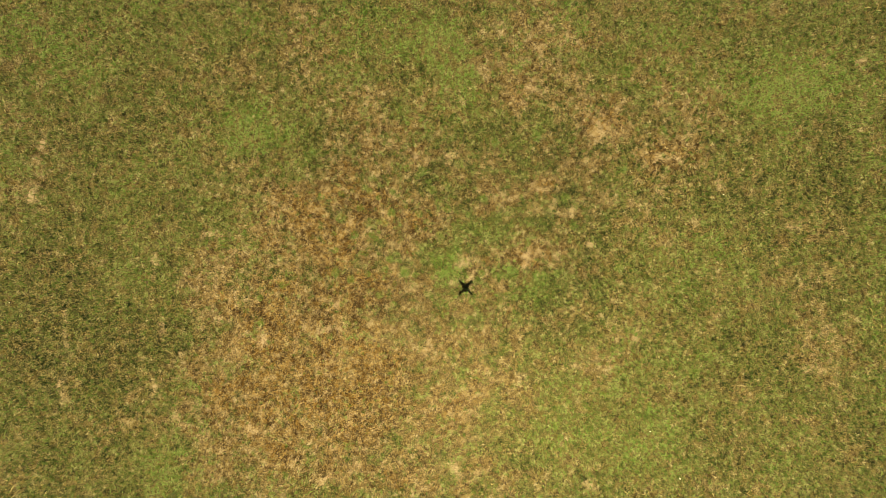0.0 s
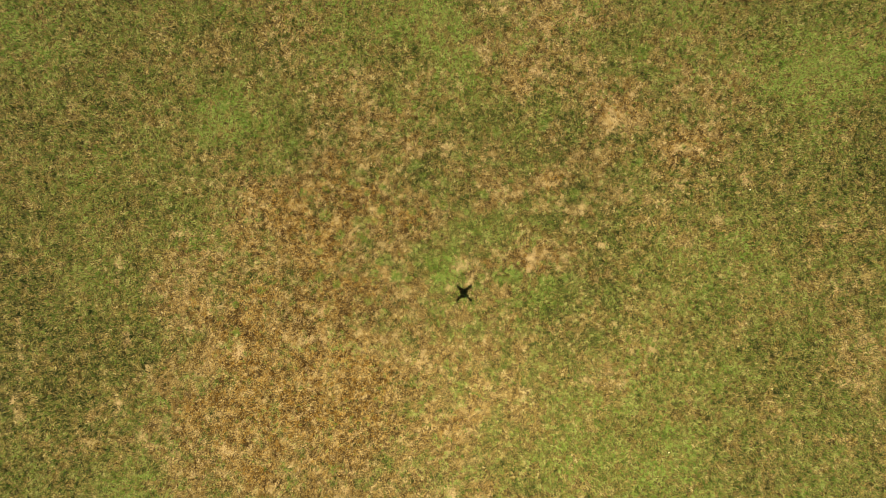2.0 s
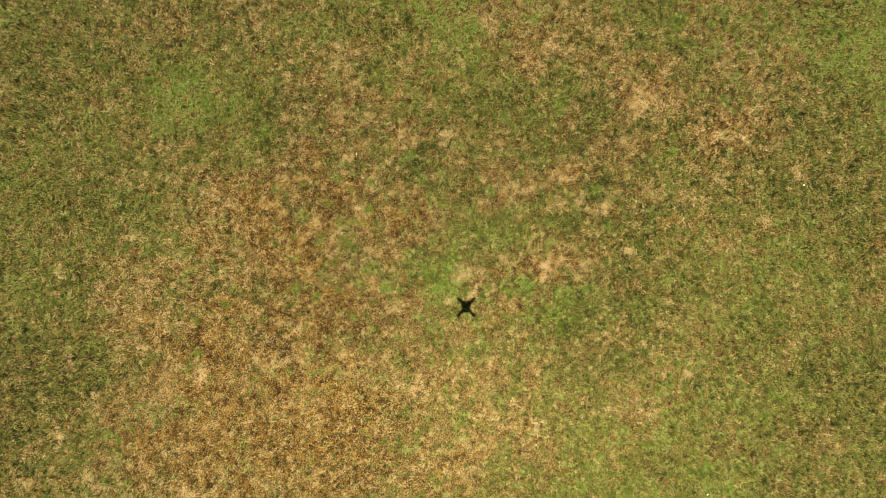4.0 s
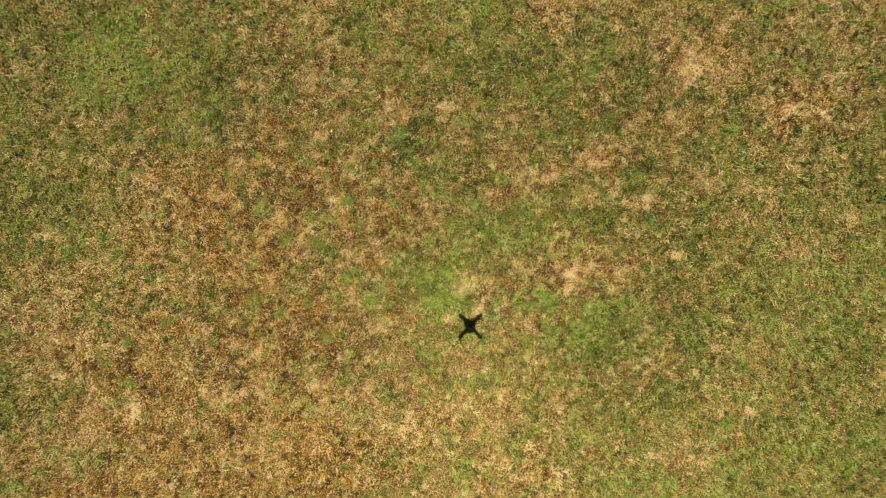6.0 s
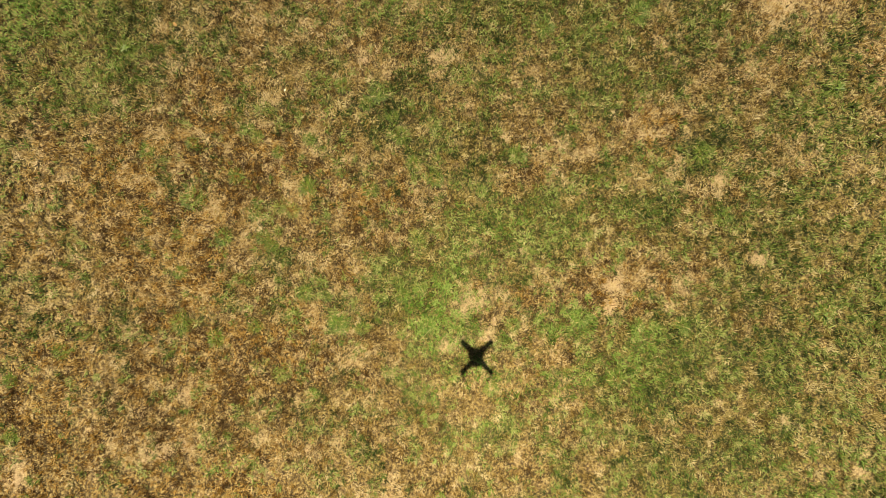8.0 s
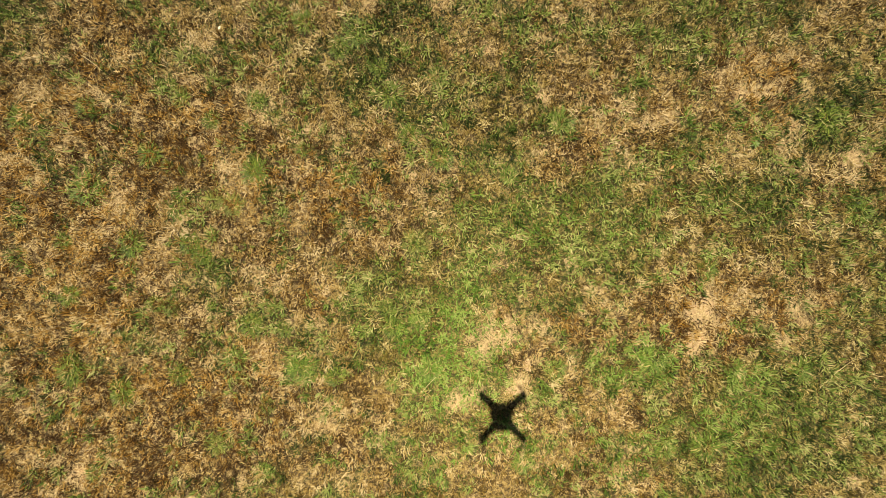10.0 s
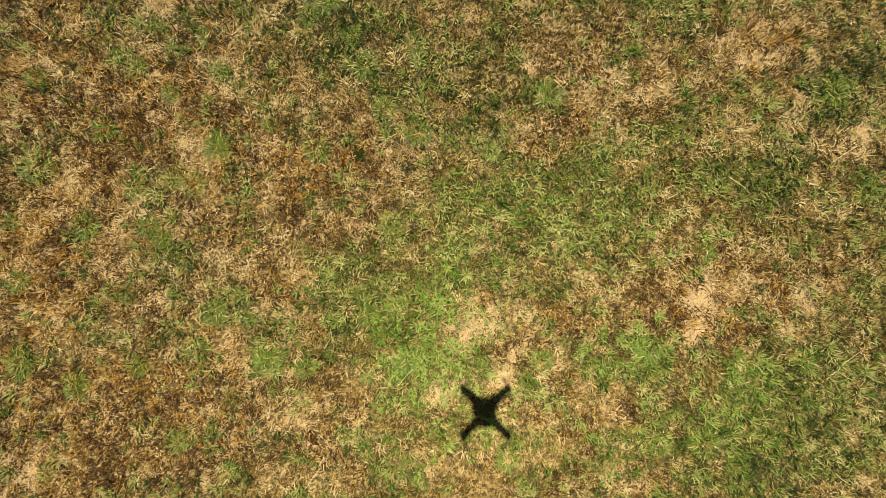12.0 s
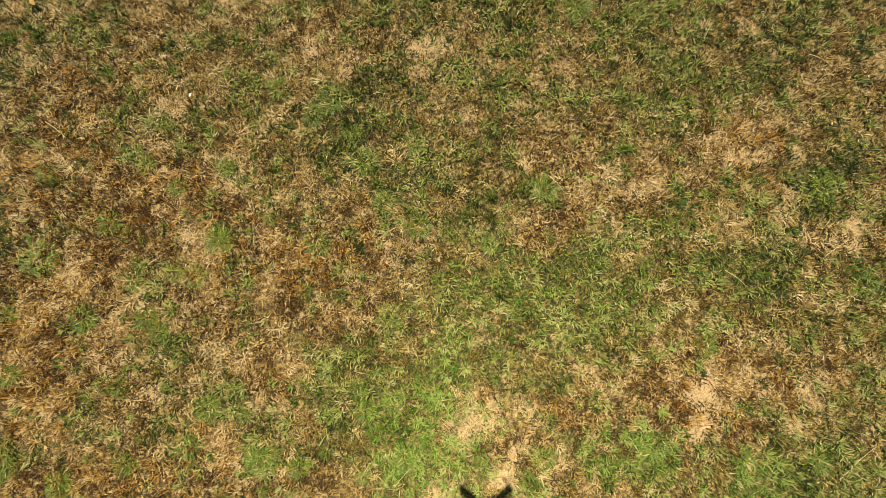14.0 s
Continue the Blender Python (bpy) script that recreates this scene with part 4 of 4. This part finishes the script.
def build_tufts():
    kinds = [("dark green coarse grass tuft in withered lawn", ((0.055, 0.09, 0.02), (0.14, 0.18, 0.035))),
             ("bright green grass tuft with fanned blades", ((0.060, 0.104, 0.022), (0.140, 0.192, 0.044))),
             ("olive green grass tuft mixed with straw", ((0.085, 0.105, 0.025), (0.20, 0.205, 0.06)))]
    meshes = [[tuft_mesh("grass_tuft", 100 + 10 * k + v, colours) for v in range(3)] for k, (_, colours) in enumerate(kinds)]
    rng = random.Random(5)
    for x, y, r, kind in TUFTS_ALL:
        ob = new("grass_tuft", meshes[kind][rng.randrange(3)])
        z = float(relief(np.array([x]), np.array([y]))[0])
        ob.matrix_basis = Matrix.Translation((x, y, z)) @ Matrix.Rotation(rng.uniform(0, 6.28), 4, "Z") @ Matrix.Diagonal((r, r, min(r, 0.075), 1))
        tagged(ob, kinds[kind][0], "grass tuft", "tufts in the lawn")


# ---- small things in the grass ----
def part(name, bm, mat, parent, label=""):
    me = bpy.data.meshes.new(name)
    bm.to_mesh(me)
    bm.free()
    me.materials.append(mat)
    ob = new(name, me)
    ob.parent = parent
    return tagged(ob, label)


def ground_at(x, y):
    return float(relief(np.array([x]), np.array([y]))[0])


def leaf(length, width, turn, lift, droop, cup=0.25):
    """A broad leaf of six cross-strips with a sunken midrib, lying outward along turn."""
    bm = bmesh.new()
    m = Matrix.Rotation(turn, 4, "Z")
    rows, n = [], 7
    for k in range(n):
        t = k / (n - 1)
        w = width / 2 * max(0.04, math.sin(math.pi * (0.06 + 0.94 * t) ** 0.8))
        z = 0.012 + length * (lift * t - droop * t * t)
        rows.append([bm.verts.new(m @ Vector((length * t, s * w, z + cup * abs(s) * w))) for s in (-1, 0, 1)])
    for a, b in zip(rows, rows[1:]):
        for k in (0, 1):
            bm.faces.new((a[k], b[k], b[k + 1], a[k + 1]))
    return bm


def build_weed(x, y, r, seed):
    """A flat rosette of broad leaves."""
    rng = random.Random(seed)
    top = new("broadleaf_weed")
    top.matrix_basis = Matrix.Translation((x, y, ground_at(x, y) + 0.012)) @ Matrix.Rotation(rng.uniform(0, 6), 4, "Z")
    tagged(top, "low bright green broadleaf weed rosette in the lawn", "weed", "weeds in the lawn")
    for k in range(10):
        part("leaf", leaf(r * rng.uniform(0.5, 1.05), r * rng.uniform(0.22, 0.36), k * 2.4 + rng.uniform(-0.5, 0.5), rng.uniform(0.2, 1.0), rng.uniform(0.2, 0.6)), LEAF, top)


def build_stem(x, y, length, turn):
    """A long dry seed stalk lying on the grass."""
    bm = bmesh.new()
    n, ring = 7, []
    for k in range(n):
        t = k / (n - 1)
        c = Vector((length * (t - 0.5), 0.06 * length * math.sin(2.4 * t), 0.004 * math.sin(math.pi * t)))
        w = 0.0012 * (1 - 0.5 * t)
        ring.append([bm.verts.new(c + Vector((0, w * math.cos(a), w * math.sin(a)))) for a in (0.5, 2.6, 4.7)])
    for a, b in zip(ring, ring[1:]):
        for k in range(3):
            bm.faces.new((a[k], b[k], b[(k + 1) % 3], a[(k + 1) % 3]))
    me = bpy.data.meshes.new("dry_stalk")
    bm.to_mesh(me)
    bm.free()
    me.materials.append(STALK)
    ob = new("dry_stalk", me)
    ob.matrix_basis = Matrix.Translation((x, y, ground_at(x, y) + 0.045)) @ Matrix.Rotation(turn, 4, "Z")
    tagged(ob, "bleached dry grass stalk lying on the lawn", "grass stalk", "loose stalks on the lawn")


def build_bare_patch(x, y, rx, ry, seed):
    """A low ragged scab of bare trodden soil that just breaks through the grass."""
    rng = np.random.default_rng(seed)
    n, rings = 40, 6
    a = np.arange(n) / n * 2 * math.pi
    wob = 1 + sum(rng.uniform(-0.22, 0.22) / (1 + 0.25 * k) * np.cos(k * a + rng.uniform(0, 6.28)) for k in range(2, 10))
    verts, faces = [(x, y, ground_at(x, y) + 0.007)], []
    for k in range(1, rings + 1):
        t = k / rings
        px, py = x + rx * t * wob * np.cos(a), y + ry * t * wob * np.sin(a)
        z = relief(px, py) + 0.007 * (1 - t ** 3) - 0.004 * t ** 3 + 0.003 * (value_noise(px, py, 0.025, 77) - 0.5)
        verts += list(zip(px, py, z))
    for j in range(n):
        i = (j + 1) % n
        faces.append((0, 1 + j, 1 + i))
        for k in range(rings - 1):
            p, q = 1 + k * n, 1 + (k + 1) * n
            faces.append((p + j, q + j, q + i, p + i))
    me = bpy.data.meshes.new("bare_patch")
    me.from_pydata(verts, [], faces)
    me.polygons.foreach_set("use_smooth", np.ones(len(faces), bool))
    me.materials.append(SCAB)
    tagged(new("bare_patch", me), "pale pinkish-tan bare soil patch in the dry lawn", "bare soil", "bare soil patches")


def build_fallen_leaf(x, y, length, turn, mat, label):
    me = bpy.data.meshes.new("fallen_leaf")
    bm = leaf(length, length * 0.55, turn, 0.25, 0.35, 0.5)
    bm.to_mesh(me)
    bm.free()
    me.materials.append(mat)
    ob = new("fallen_leaf", me)
    ob.matrix_basis = Matrix.Translation((x, y, ground_at(x, y) + 0.035))
    tagged(ob, label, "leaf")


# ---- the quadcopter that hovers over the lawn; only its shadow shows ----
def rounded_box(sx, sy, sz, m=Matrix(), bevel=0.01):
    bm = bmesh.new()
    bmesh.ops.create_cube(bm, size=1, matrix=m @ Matrix.Diagonal((sx, sy, sz, 1)))
    bmesh.ops.bevel(bm, geom=bm.edges[:], offset=bevel, segments=3, affect="EDGES", profile=0.5)
    return bm


def rod(a, b, r0, r1, sides=12):
    a, b = Vector(a), Vector(b)
    bm = bmesh.new()
    m = Matrix.Translation((a + b) / 2) @ (b - a).to_track_quat("Z", "Y").to_matrix().to_4x4()
    bmesh.ops.create_cone(bm, cap_ends=True, segments=sides, radius1=r0, radius2=r1, depth=(b - a).length, matrix=m)
    return bm


def build_drone(at):
    top = new("quadcopter")
    top.matrix_basis = Matrix.Translation(at)
    tagged(top, "white quadcopter with four arms hovering above the lawn", "drone")
    part("body", rounded_box(0.104, 0.120, 0.06, bevel=0.022), SHELL, top)
    part("battery", rounded_box(0.06, 0.05, 0.045, pose(0, -0.045, 0.005), 0.008), DARK, top)
    for sx in (-1, 1):
        for sy in (-1, 1):
            tip = Vector((sx * 0.106, sy * 0.112, 0.012))
            part("arm", rod((sx * 0.03, sy * 0.036, 0), tip, 0.024, 0.016), SHELL, top)
            motor = part("motor", rod(tip - Vector((0, 0, 0.012)), tip + Vector((0, 0, 0.022)), 0.017, 0.016, 16), METAL, top)
            turn = math.atan2(sy, sx) + sx * sy * radians(62)
            bm = rounded_box(0.125, 0.011, 0.002, Matrix.Translation(tip + Vector((0, 0, 0.026))) @ Matrix.Rotation(turn, 4, "Z"), 0.0007)
            part("propeller", bm, SHELL, motor)
        part("landing_skid", rod((sx * 0.045, -0.05, -0.10), (sx * 0.045, 0.05, -0.10), 0.005, 0.005), SHELL, top)
        for y in (-0.03, 0.03):
            part("landing_leg", rod((sx * 0.035, y, -0.02), (sx * 0.045, y, -0.10), 0.006, 0.005), SHELL, top)
    gimbal = part("gimbal", rounded_box(0.04, 0.035, 0.04, pose(0, 0.03, -0.05), 0.008), METAL, top)
    part("lens", rod((0, 0.03, -0.069), (0, 0.03, -0.086), 0.012, 0.011, 16), LENS, gimbal)
    return top


build_ground()
build_grass()
build_stubble()
build_litter()
build_far_grass()
build_tufts()
for k, spot in enumerate(SCABS_ALL):
    build_bare_patch(*spot, 200 + k)
for k, spot in enumerate(WEEDS_ALL):
    build_weed(*spot, 30 + k)
for spot in STALKS_ALL:
    build_stem(*spot)
for x, y, length, turn in PALE_LEAVES_ALL:
    build_fallen_leaf(x, y, length, turn, BLEACHED, "small whitish curled dead leaf lying on the grass")
for x, y, length, turn in RUST_LEAVES_ALL:
    build_fallen_leaf(x, y, length, turn, RUST, "small orange-brown dead leaf lying on the grass")
SHADE = Vector((-0.958, -0.512, 0.02))
build_drone(SHADE + SUN_WAY * (6.5 / SUN_WAY.z))
